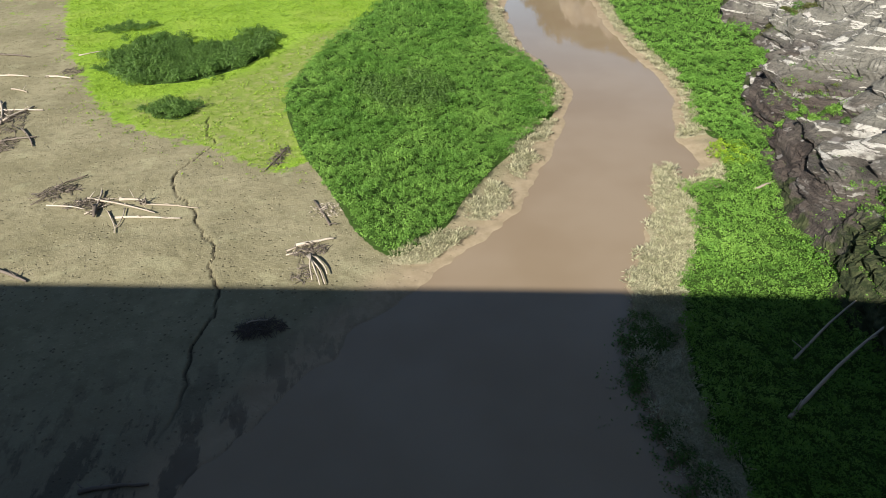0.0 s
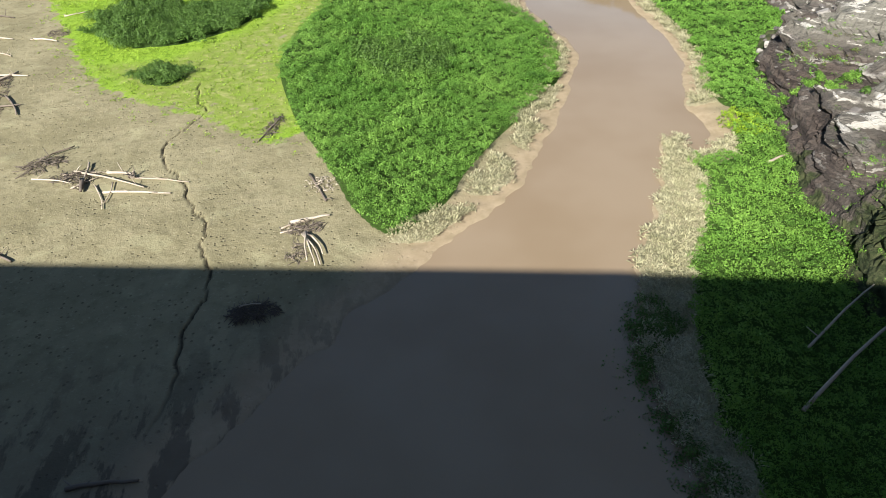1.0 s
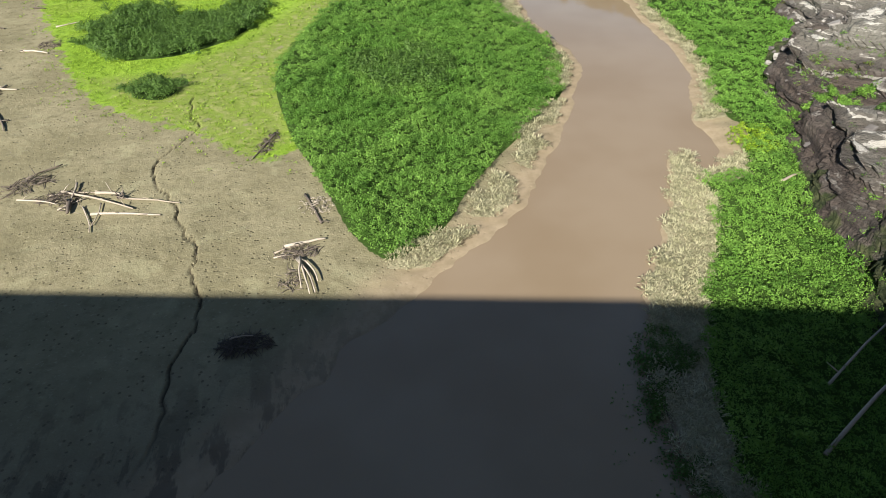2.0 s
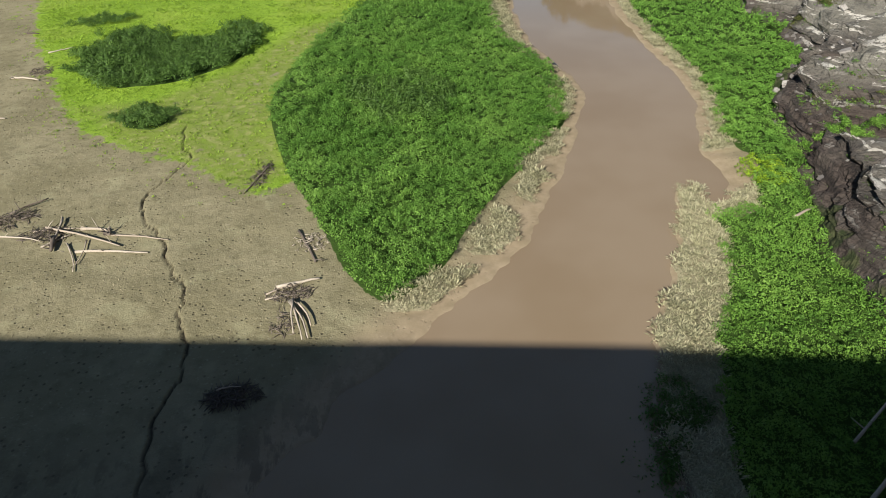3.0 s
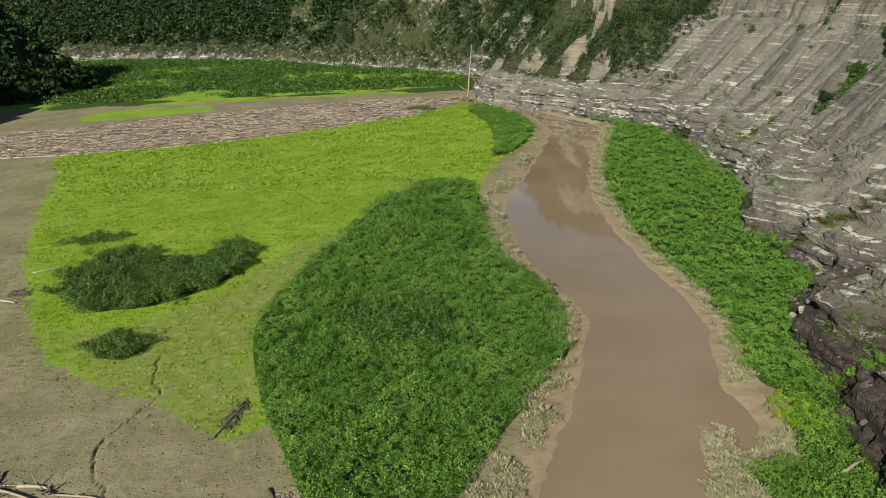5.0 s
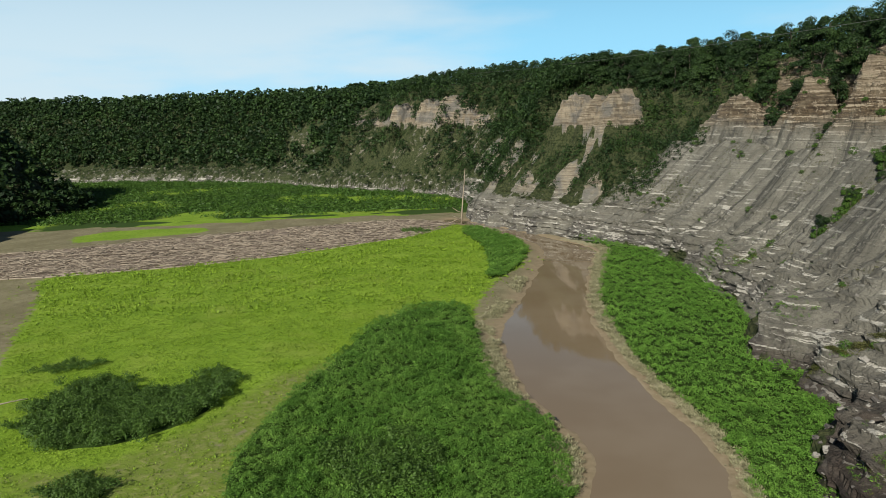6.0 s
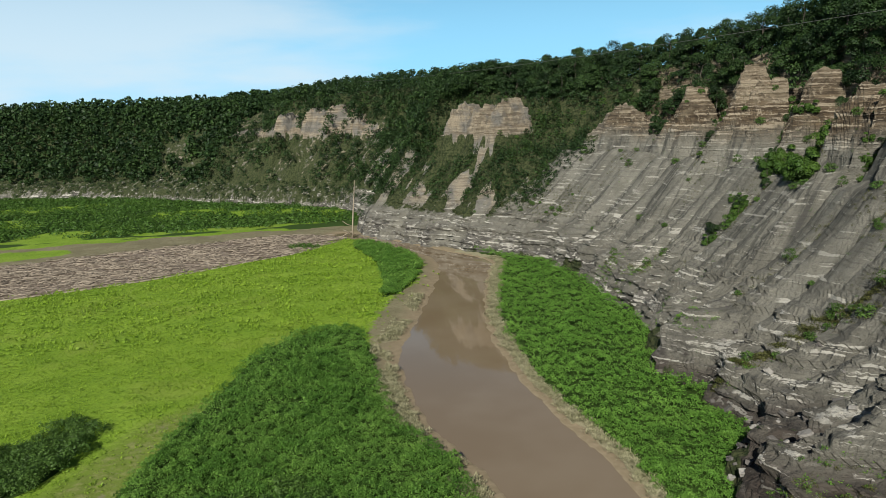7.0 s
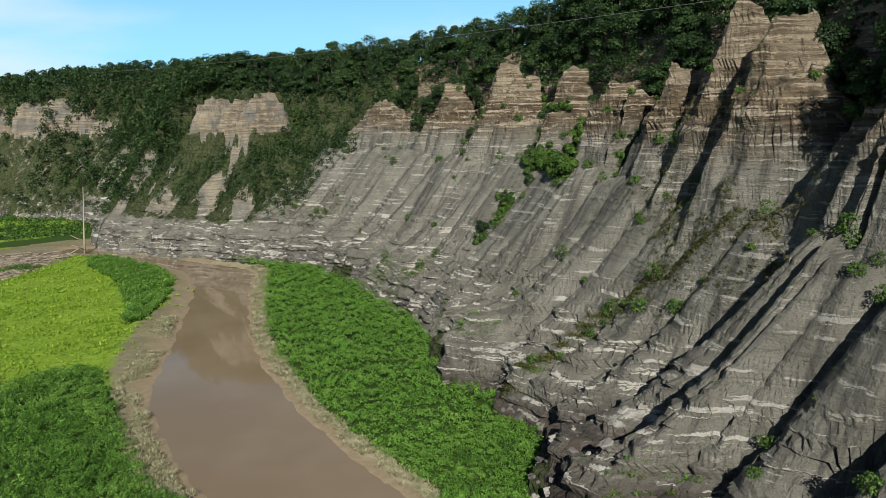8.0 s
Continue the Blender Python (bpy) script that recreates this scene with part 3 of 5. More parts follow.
def cliff_height(s, d):
    """Height of the cliff at arc length s, d metres behind its foot."""
    s, d = np.asarray(s, float), np.asarray(d, float)
    near = 1 - smooth(s, S_WATER - 10, S_BEND + 30)
    far = smooth(s, S_BEND + 180, S_BEND + 480)
    wob = 6 * (vnoise(s / 23, d * 0, 3) - 0.5) + 3 * (vnoise(s / 9, d * 0, 4) - 0.5)
    toe = 5.0 * (vnoise(s / 12, d * 0, 11) - 0.6) + 2.6 * (vnoise(s / 4.3, d * 0, 12) - 0.5)
    toe = toe + toe_reach(s)
    d = d * (1 + 0.4 * smooth(s, 552, 572) * (1 - smooth(s, 600, 640)))
    de = d + wob * smooth(d, 2, 30) * (1 - 0.6 * smooth(d, 40, 60)) + toe * (1 - smooth(d, 4, 16))
    high = (8 * (1 - smooth(s, 405, 440)) + 4 * (1 - smooth(s, 338, 358))) * smooth(d, 62, 84)
    fin = pinnacle_height(s, d)
    lift = smooth(s, 280, 340)
    zn = np.interp(de, [-6, 0, 3, 6, 16, 28, 44, 52, 60, 72, 85, 120, 160, 320], [-1.5, 0, 6, 13, 20, 31, 49, 56, 62, 72, 82, 89, 91, 93]) + high
    zn = zn + 15 * (1 - smooth(s, 217, 224)) * smooth(d + 5 * (vnoise(s / 5, d * 0, 23) - 0.5), 49, 57) * (1 - 0.6 * smooth(d, 62, 86))
    zn = np.maximum(zn - (4 * lift + 7) * smooth(d, 44, 56) * (1 - smooth(d, 68, 84)), fin)
    zm = np.interp(de, [-6, 0, 3, 7, 14, 36, 48, 56, 66, 74, 92, 110, 320], [-1.5, 0, 7, 13, 19, 43, 55, 62, 74, 83, 87, 88, 87])
    zm = np.maximum(zm + 9 * smooth(s, 615, 700) * smooth(d, 68, 95), fin)
    zf = np.interp(d + wob, [-6, 0, 6, 14, 30, 60, 110, 150, 220, 420], [-1.5, 0, 9, 15, 22, 40, 76, 90, 98, 100])
    z = zn * near + (1 - near) * (zm * (1 - far) + zf * far)
    body = smooth(d, 3, 12) * (1 - smooth(d, 58, 74))
    shift = (d - 25) * 0.12 + 2.6 * (vnoise(d / 14, s * 0, 5) - 0.5)
    for si, dep, w in GULLIES:
        u = np.abs(s - si + shift)
        z = z - dep * np.exp(-u / w) * body
    r1 = np.abs(2 * vnoise((s + shift) / 9.5, d / 60, 21) - 1)
    r2 = np.abs(2 * vnoise((s + shift) / 3.1, d / 60, 22) - 1)
    slope = smooth(d, 3, 12) * (1 - smooth(d, 70, 95)) * (1 - 0.5 * far)
    z = z - (3.6 * (1 + 0.5 * (1 - smooth(s, 230, 275))) * (1 - np.minimum(r1 * 1.5, 1.0)) + 0.8 * (1 - np.minimum(r2 * 1.4, 1.0))) * slope
    # hard beds stand out as steps, broken into blocks
    zb = z + 1.5 * (vnoise(s / 30, z * 0, 6) - 0.5)
    step = np.where(zb < 34, 2.0, 2.6)
    fr = zb / step - np.floor(zb / step)
    low = 1 - smooth(z, 15, 34)
    hard = np.clip(low + 0.8 * smooth(z, 54, 58) * (1 - smooth(z, 84, 92)) + 0.18, 0, 1) * (1 - far)
    z = z + hard * step * 0.72 * (smooth(fr, 0.46, 0.66) - fr) * (0.4 + 0.8 * vnoise(s / 5, zb / 2, 7))
    block = np.floor(4 * vnoise(s / 1.9 + 0.4 * d, zb / 1.3, 17)) / 4 - 0.4
    z = z + 1.3 * block * low * smooth(d, 0.3, 2) * (1 - far) * smooth(vnoise(s / 14, zb / 6, 18), 0.35, 0.6)
    z = z + 0.9 * (fbm(s / 6, d / 6, 4, 31) - 0.5) * smooth(d, 0, 5) + 0.35 * (fbm(s / 1.4, d / 1.4, 3, 32) - 0.5) * smooth(d, 0, 4)
    z = z + smooth(d, 44, 54) * (1 - smooth(d, 84, 100)) * near * (2.6 * (fbm(s / 8, d / 5, 3, 33) - 0.5) + 2.4 * (fbm(s / 3, d / 2.5, 2, 34) - 0.5))
    return z


def bed_reach(s, z):
    """How far the hard beds stand out of the face."""
    v = 0.65 * vnoise(z / np.where(z > 50, 2.5, 0.95) + 0.8 * vnoise(s / 18, z * 0, 50), s / 30, 51) + 0.35 * vnoise(z / np.where(z > 50, 1.6, 0.5), s / 12, 52)
    amp = 1.4 * (1 - smooth(z, 14, 30)) + 0.22 + 0.5 * smooth(z, 56, 60) * (1 - smooth(z, 88, 94))
    chunk = np.floor(5 * vnoise(s / 1.8 + 3.7 * np.floor(z / 1.4), z / 1.4, 54)) / 5
    return amp * (smooth(v, 0.45, 0.56) - 0.4) * (0.1 + 0.9 * vnoise(s / 3.6, z / 1.6, 53) + 0.9 * chunk) * smooth(z, 0.3, 2.0)


DARK_MASS = spline([(-2, 82), (-7, 89), (-14, 110), (-20, 127), (-25, 157), (-18, 186), (-8, 212), (6, 250), (22, 263), (35, 258), (35, 222), (33, 195),
                    (36, 178), (41, 160), (39, 140), (34, 129), (22, 113), (13, 100), (9, 91), (3, 83)], 3.0)
MEADOW = spline([(-20, 120), (-26, 117), (-32, 125), (-40, 131), (-51, 138), (-67, 154), (-82, 185), (-102, 233), (-124, 308), (-138, 345), (-98, 354),
                 (-51, 369), (2, 397), (30, 414), (52, 444), (66, 425), (76, 395), (79, 362), (68, 325), (53, 300), (38, 262), (34, 240), (10, 180), (-5, 130)], 4.0)
TIP = spline([(50, 300), (56, 330), (60, 372), (56, 418), (66, 424), (76, 395), (80, 362), (70, 327), (58, 304)], 3.0)
OLIVE = np.array([(-27, 116), (-18, 122), (-24, 160), (-15, 190), (-6, 216), (-22, 205), (-35, 178), (-52, 160), (-70, 160), (-52, 137), (-40, 130)], float)
BUSH_BIG = spline([(-78, 184), (-76, 203), (-64, 210), (-50, 200), (-34, 211), (-33, 190), (-39, 177), (-51, 169), (-63, 168)], 2.0)
BUSH_SMALL = spline([(-59, 152), (-53, 156), (-45, 151), (-48, 144), (-56, 146)], 2.0)
BUSH_THIN = spline([(-90, 218), (-82, 226), (-71, 223), (-77, 216)], 2.0)
DRIFT = spline([(-200, 352), (-142, 349), (-98, 355), (-51, 370), (2, 398), (30, 415), (56, 450), (40, 468), (16, 475), (-32, 464), (-86, 451), (-122, 437), (-180, 418), (-240, 400)], 4.0)
GRASS_FAR = spline([(-165, 442), (-122, 454), (-96, 464), (-104, 482), (-150, 484), (-175, 466)], 4.0)
CRACK = spline([(-42, 146), (-41, 136), (-38, 131), (-41, 124), (-44, 115), (-41, 108), (-37, 102), (-36, 97), (-31, 89), (-31, 84), (-29, 78), (-28.5, 70), (-30, 64), (-30, 52), (-33, 40)], 0.8)
CRACK += np.stack([1.1 * (vnoise(np.arange(len(CRACK)) / 3.0, 0 * CRACK[:, 0], 41) - 0.5) + 0.55 * (vnoise(np.arange(len(CRACK)) / 1.2, 0 * CRACK[:, 0], 42) - 0.5), 0 * CRACK[:, 0]], -1)


RX, RY = np.meshgrid(np.arange(-420, 180, 1.5), np.arange(-45, 545, 1.5))
RIVER_FIELD = -inside_depth(RX, RY, RIVER)


def bank_gap(px, py):
    """Distance outside the water's edge (negative: in the water), with an uneven line."""
    u, v = np.clip((px + 420) / 1.5, 0, RX.shape[1] - 1.001), np.clip((py + 45) / 1.5, 0, RX.shape[0] - 1.001)
    i, j = u.astype(int), v.astype(int)
    a, b = u - i, v - j
    f = RIVER_FIELD
    near = (f[j, i] * (1 - a) + f[j, i + 1] * a) * (1 - b) + (f[j + 1, i] * (1 - a) + f[j + 1, i + 1] * a) * b
    return near + 3.0 * (fbm(px / 5, py / 5, 4, 61) - 0.5) * (1 + smooth(near, 3, 8) * 0)


def line_distance(px, py, line):
    best = np.full(px.shape, 1e18)
    for (ax, ay), (bx, by) in zip(line[:-1], line[1:]):
        ex, ey = bx - ax, by - ay
        t = np.clip(((px - ax) * ex + (py - ay) * ey) / (ex * ex + ey * ey + 1e-9), 0, 1)
        best = np.minimum(best, (px - ax - t * ex) ** 2 + (py - ay - t * ey) ** 2)
    return np.sqrt(best)


def right_side(px, py):
    """True on the cliff's side of the river."""
    return (px > np.interp(py, [-30, 50, 75, 97, 110, 136, 160, 187, 221, 260, 322, 353, 387], [22, 22, 28, 40, 47, 56, 60, 59, 62, 68, 90, 100, 92])) & (py < 385)


def right_green(px, py, gap):
    """How deep in the green of the cliff-side bank: positive inside."""
    start = np.interp(py, [40, 66, 80, 90, 95, 100, 104, 110, 116, 124, 150, 250, 330, 370], [5, 7, 7.5, 6.5, 5, 4, 3.2, 6, 7, 3.0, 3.5, 4.5, 6, 5])
    return np.where(right_side(px, py), gap - start, -50.0)


def ground_height(px, py, gap=None):
    gap = bank_gap(px, py) if gap is None else gap
    z = np.where(gap > 0, 0.12 + 0.55 * smooth(gap, 0, 7), -1.2 * smooth(-gap, 0, 4) + 0.12 * smooth(gap, -1, 0)) - 0.12
    z = z + 0.5 * (fbm(px / 11, py / 11, 4, 71) - 0.5) * smooth(gap, 0, 6) + 0.12 * (fbm(px / 1.3, py / 1.3, 3, 72) - 0.5) * smooth(gap, 0, 1.5)
    bank = smooth(gap, 0.4, 3) * (1 - smooth(gap, 5, 10))
    return z + 0.5 * bank * (fbm(px / 2.5, py / 2.5, 3, 73) - 0.45)


def steps(*parts):
    return np.unique(np.concatenate([np.arange(a, b, c) for a, b, c in parts]))


xs = np.concatenate([-np.geomspace(4000, 200, 26), steps((-190, -96, 2.5), (-96, -50, 0.75), (-50, -22, 0.2), (-22, 96, 0.85), (96, 160, 2.0)), np.geomspace(162, 4000, 24)])
ys = np.concatenate([-np.geomspace(4000, 62, 18), steps((-60, 24, 3.0), (24, 160, 0.62), (160, 268, 1.3), (268, 540, 2.6)), np.geomspace(545, 5000, 46)])
GX, GY = np.meshgrid(xs, ys)
gap = bank_gap(GX, GY)
GZ = ground_height(GX, GY, gap)
crack = np.full(GX.shape, 50.0)
box = np.ix_((ys > 36) & (ys < 150), (xs > -50) & (xs < -20))
crack[box] = line_distance(GX[box], GY[box], CRACK)
crack_w = 0.02 + 0.13 * vnoise(GY / 4, GX * 0, 44) + 0.08 * smooth(-GY, -75, -55)
crack_in = smooth(GY, 42, 62) * (1 - smooth(crack, crack_w * 0.5, crack_w * 1.1 + 0.12))
GZ = GZ - 0.6 * crack_in
tall = np.maximum(smooth(inside_depth(GX, GY, DARK_MASS), -0.6, 0.8), smooth(inside_depth(GX, GY, TIP), -0.6, 0.8))
r_green = right_green(GX, GY, gap)
tall = np.maximum(tall, smooth(r_green, -0.5, 1.0))
for b in (BUSH_BIG, BUSH_SMALL):
    tall = np.maximum(tall, smooth(inside_depth(GX, GY, b), 0.3, 2.5))
beyond = (GY > 500 + 12 * (vnoise(GX / 25, GY * 0, 83) - 0.5)) & (GX < 90)
tall = np.where(beyond, 0.75 * smooth(fbm(GX / 60, GY / 25, 4, 81), 0.30, 0.5), tall)
meadow = smooth(inside_depth(GX, GY, MEADOW), -8, 4) * (1 - 0.3 * smooth(inside_depth(GX, GY, OLIVE), -2, 5))
meadow = np.maximum(meadow, smooth(inside_depth(GX, GY, GRASS_FAR), -6, 6))
meadow = np.maximum(meadow, 0.3 * smooth(-GX, 84, 100) * smooth(GY, 165, 230) * (GY < 360))
meadow = np.where(beyond, 0.9, meadow)
olive = smooth(inside_depth(GX, GY, OLIVE), -3, 4)
dry = np.where(right_side(GX, GY), smooth(gap, np.where(GY > 124, 1.4, -0.1), np.where(GY > 124, 2.2, 0.4)) * (1 - smooth(r_green, 0.0, 1.5)) * (1 - smooth(gap, 7, 9)), 0)
fan = smooth(GY, 103, 106) * (1 - smooth(GY, 117, 121)) * right_side(GX, GY) * (GX > 56)
dry = dry * (1 - fan)
left_near = (~right_side(GX, GY)) & (GX > -2) & (GY > 80) & (GY < 300)
dry = np.maximum(dry, np.where(left_near, smooth(gap, 1.5, 2.5) * (1 - smooth(gap, 5.0, 8.0)) * smooth(fbm(GX / 9, GY / 9, 3, 91), 0.36, 0.52), 0))
wet = 1 - smooth(gap, 1.0, 9.0)
chips = smooth(inside_depth(GX, GY, DRIFT), -2, 2)
# near mud coloured darker for the dam's shadow as well as wetness
damp_shade = 0.75 * smooth(-GY + 0.25 * GX, -82, -42) * (GX < 30)
ground = grid_mesh("ground", GX, GY, GZ, M_GROUND, {"zone": (meadow, tall, dry), "zone_b": (wet, chips, olive), "zone_c": (damp_shade, crack_in, damp_shade * 0)})
tagged(ground, "flat river flats of dry cracked mud and bright green meadow", "ground", kind="structure")

# the river: one sheet at water level, the bed lies below it
wx, wy = np.meshgrid(np.array([-60, 130.0]), np.array([-40, 480.0]))
water = grid_mesh("water", wx, wy, wx * 0 - 0.10, M_WATER)
tagged(water, "still brown silty river water between muddy banks", "water", kind="structure")

# ---- the cliff ----
# bare patches of the wooded stretch, and green patches of the bare stretch: arc length, distance back, half sizes
BARE = [(487, 53, 11, 12), (512, 55, 10, 10), (556, 26, 9, 12), (492, 27, 8, 9), (524, 23, 10, 8), (658, 33, 16, 20), (700, 44, 12, 20), (736, 34, 20, 16),
        (737, 66, 11, 12), (868, 86, 18, 18), (791, 70, 18, 16), (939, 58, 20, 20), (914, 26, 20, 14), (610, 26, 14, 14), (830, 42, 16, 14), (462, 22, 8, 8), (640, 66, 12, 12), (770, 28, 14, 10)]
GREEN = [(312, 36, 4, 14), (308, 53, 9, 7), (278, 58, 5, 4), (363, 46, 4, 4), (402, 41, 5, 5), (355, 39, 4, 4), (320, 58, 5, 4), (373, 58, 4, 4), (255, 60, 4, 4),
         (241, 4, 3, 7), (239.5, 14, 2.4, 8), (238, 23, 2.4, 7), (233, 31, 2.8, 6), (227, 37, 3.2, 5), (216, 43, 4, 4), (249, 42, 5, 4), (235, 53, 10, 5), (245, 51, 7, 5),
         (184, 12, 3, 9), (420, 24, 14, 8), (262, 28, 2.5, 10), (331, 8, 4, 9), (352, 5, 6, 4)]
TREED = 3  # the first patches carry trees, the others low scrub


def patches(s, d, places, seed):
    """How far inside any of the patches, uneven at the rim."""
    out = np.full(np.shape(s), -9.0)
    for si, di, rs, rd in places:
        out = np.maximum(out, 1 - np.hypot((s - si) / rs, (d - di) / rd))
    return out + 2.6 * (fbm(s / 4.5, d / 9, 5, seed) - 0.5)


def cliff_cover(s, d, z):
    """Green cover and pale bare ground on the slopes, by place."""
    near = 1 - smooth(s + 0.6 * (d - 30), S_WATER - 5, S_WATER + 35)
    n = fbm(s / 16, d / 16, 4, 101)
    plateau = smooth(z, 90, 96)
    cover_near = np.maximum(plateau, 0.24 * smooth(patches(s, d, GREEN, 105), -0.1, 0.35))
    cover_near = np.maximum(cover_near, 0.9 * (1 - smooth(s, 120, 150)) * (1 - smooth(d, 14, 26)))
    cover_near = np.maximum(cover_near, 0.3 * smooth(n, 0.58, 0.7))
    cover_near = np.maximum(cover_near, 0.95 * (1 - smooth(d, 1.0, 4.0)) * smooth(n, 0.35, 0.55))
    bare = smooth(patches(s, d, BARE, 106), -0.1, 0.2)
    cover_far = smooth(z, 13, 19) * np.maximum(0.85 * (1 - bare), plateau)
    cover_far = np.maximum(cover_far, 0.62 * smooth(s, S_BEND + 90, S_BEND + 170) * smooth(z, 1, 3))
    cover = near * cover_near + (1 - near) * cover_far
    crag = smooth(z, 56, 60) * (d < 72) * (pinnacle_height(s, d) > z - 2.5)
    cover = cover * (1 - crag)
    pale = np.maximum((1 - near) * smooth(z, 16, 24) * bare * 0.9, (1 - near) * crag)
    return cover, pale


s_line = np.concatenate([np.arange(2, 90, 2.0), np.arange(90, S_BEND + 12, 0.62)])
d_line = np.concatenate([np.arange(-5, 0, 1.0), np.arange(0, 9, 0.24), np.arange(9, 46, 0.55), np.arange(46, 78, 0.3), np.geomspace(78, 300, 34)])
SS, DD = np.meshgrid(s_line, d_line)
fx, fy, nx_, ny_ = foot_at(SS)
CX, CY = fx + nx_ * DD, fy + ny_ * DD
CZ = cliff_height(SS, DD)
reach = bed_reach(SS, CZ)
CX, CY = CX - nx_ * reach, CY - ny_ * reach
cov, pale = cliff_cover(SS, DD, CZ)
cliff = grid_mesh("cliff", CX, CY, CZ, M_CLIFF, {"zone": (cov, pale, pale * 0)}, False)
tagged(cliff, "tall grey shale cliff with pale rock beds and eroded gullies", "cliff", kind="structure")

FX, FY = np.meshgrid(np.concatenate([-np.geomspace(3500, 905, 16), np.arange(-900, -130, 6.5), np.arange(-130, 215, 2.0), np.geomspace(220, 3500, 24)]),
                     np.concatenate([np.arange(430, 820, 2.0), np.arange(820, 1090, 6.5), np.geomspace(1095, 4800, 24)]))
fs, fd = foot_coords(FX, FY)
FZ = np.where((fd < 0), -3.0, cliff_height(fs, fd))
FZ = np.where((fs < S_BEND + 4), -6.0, FZ)
cov, pale = cliff_cover(fs, fd, FZ)
far_cliff = grid_mesh("far_cliff", FX, FY, FZ, M_CLIFF, {"zone": (cov, pale, pale * 0)}, False)
tagged(far_cliff, "distant wooded gorge wall with pale bare shale slopes", "cliff", kind="structure")

# the wooded spur that runs in from the far side of the flats
HX, HY = np.meshgrid(np.arange(-560, -195, 5.0), np.arange(430, 780, 5.0))
hr = np.hypot((HX + 395) / 185, (HY - 600) / 125)
HZ = 100 * (1 - smooth(hr, 0.3, 1.0)) - 1.5 + 5 * (fbm(HX / 30, HY / 30, 3, 111) - 0.5) * (hr < 1.05)
hill = grid_mesh("hill", HX, HY, np.where(hr > 1.05, -2.5, HZ), M_CLIFF, {"zone": (HX * 0 + 1, HX * 0, HX * 0)})
tagged(hill, "steep wooded spur at the edge of the flats, in deep shade", "hill", kind="structure")

# the west wall of the gorge, out of sight, which shades the spur
WEST = spline([(-190, -80), (-205, 60), (-222, 240), (-240, 330), (-262, 430), (-330, 520), (-420, 560)], 12.0)
wu = np.array([0, 8, 25, 45, 70, 200.0])
wz = np.array([-2, 10, 50, 92, 100, 104.0])
t_w = np.gradient(WEST, axis=0)
t_w /= np.linalg.norm(t_w, axis=1, keepdims=True)
WX = WEST[:, 0][None] - wu[:, None] * t_w[:, 1][None]
WY = WEST[:, 1][None] + wu[:, None] * t_w[:, 0][None]
west = grid_mesh("west_wall", WX, WY, np.repeat(wz[:, None], len(WEST), 1) * (0.86 + 0.26 * vnoise(WX / 16, WY / 16, 171)), M_CLIFF, {"zone": (WX * 0 + 0.6, WX * 0, WX * 0)})
tagged(west, "plain wooded west wall closing the gorge", "cliff", kind="structure")

# the dam whose shadow lies over the near flats
dam_bm = bmesh.new()
prof = [(0, 64), (0, 55), (-1, 50), (-1, -2), (-42, -2), (-42, 64)]
ends = []
for x in (-240, 260):
    ends.append([dam_bm.verts.new((x, -24.9 - 0.155 * x + (a if a < 0 else a), z)) for a, z in prof])
for i in range(len(prof)):
    j = (i + 1) % len(prof)
    dam_bm.faces.new((ends[0][i], ends[0][j], ends[1][j], ends[1][i]))
dam_bm.faces.new(ends[0])
dam_bm.faces.new(ends[1][::-1])
bmesh.ops.recalc_face_normals(dam_bm, faces=dam_bm.faces)
dam_me = bpy.data.meshes.new("dam")
dam_bm.to_mesh(dam_me)
dam_bm.free()
dam_me.materials.append(M_CONCRETE)
tagged(new("dam", dam_me), "plain high concrete dam wall closing the valley", "dam", kind="structure")


# ---- growth ----
def leaf_quads(centres, normals, size, aspect=1.6, seed=0):
    """Small leaf quads (n, 4, 3) at centres, facing normals."""
    r = np.random.default_rng(seed)
    n = len(centres)
    normals = normals / np.linalg.norm(normals, axis=1, keepdims=True)
    a = np.cross(normals, r.normal(size=(n, 3)))
    a /= np.linalg.norm(a, axis=1, keepdims=True)
    b = np.cross(normals, a)
    h = (size * r.uniform(0.7, 1.3, n))[:, None]
    w = h / aspect
    bend = normals * h * 0.25
    return np.stack([centres - a * h - bend, centres + b * w, centres + a * h - bend, centres - b * w], 1)


def herb_clump(leaves=16, radius=0.75, height=1.1, size=0.34, seed=0, aspect=2.0, loose=0.35):
    """A domed plant: leaves on the outside of a mound, some sticking out."""
    r = np.random.default_rng(seed)
    v = r.normal(size=(leaves, 3))
    v[:, 2] = np.abs(v[:, 2]) + 0.12
    v /= np.linalg.norm(v, axis=1, keepdims=True)
    f = r.uniform(0.72, 1.12, leaves)[:, None]
    lump = 1 + 0.25 * np.sin(3 * np.arctan2(v[:, 1], v[:, 0]) + seed)[:, None]
    c = v * f * lump * np.array([radius, radius, height])
    return leaf_quads(c, v + r.normal(size=(leaves, 3)) * loose, size, aspect, seed)


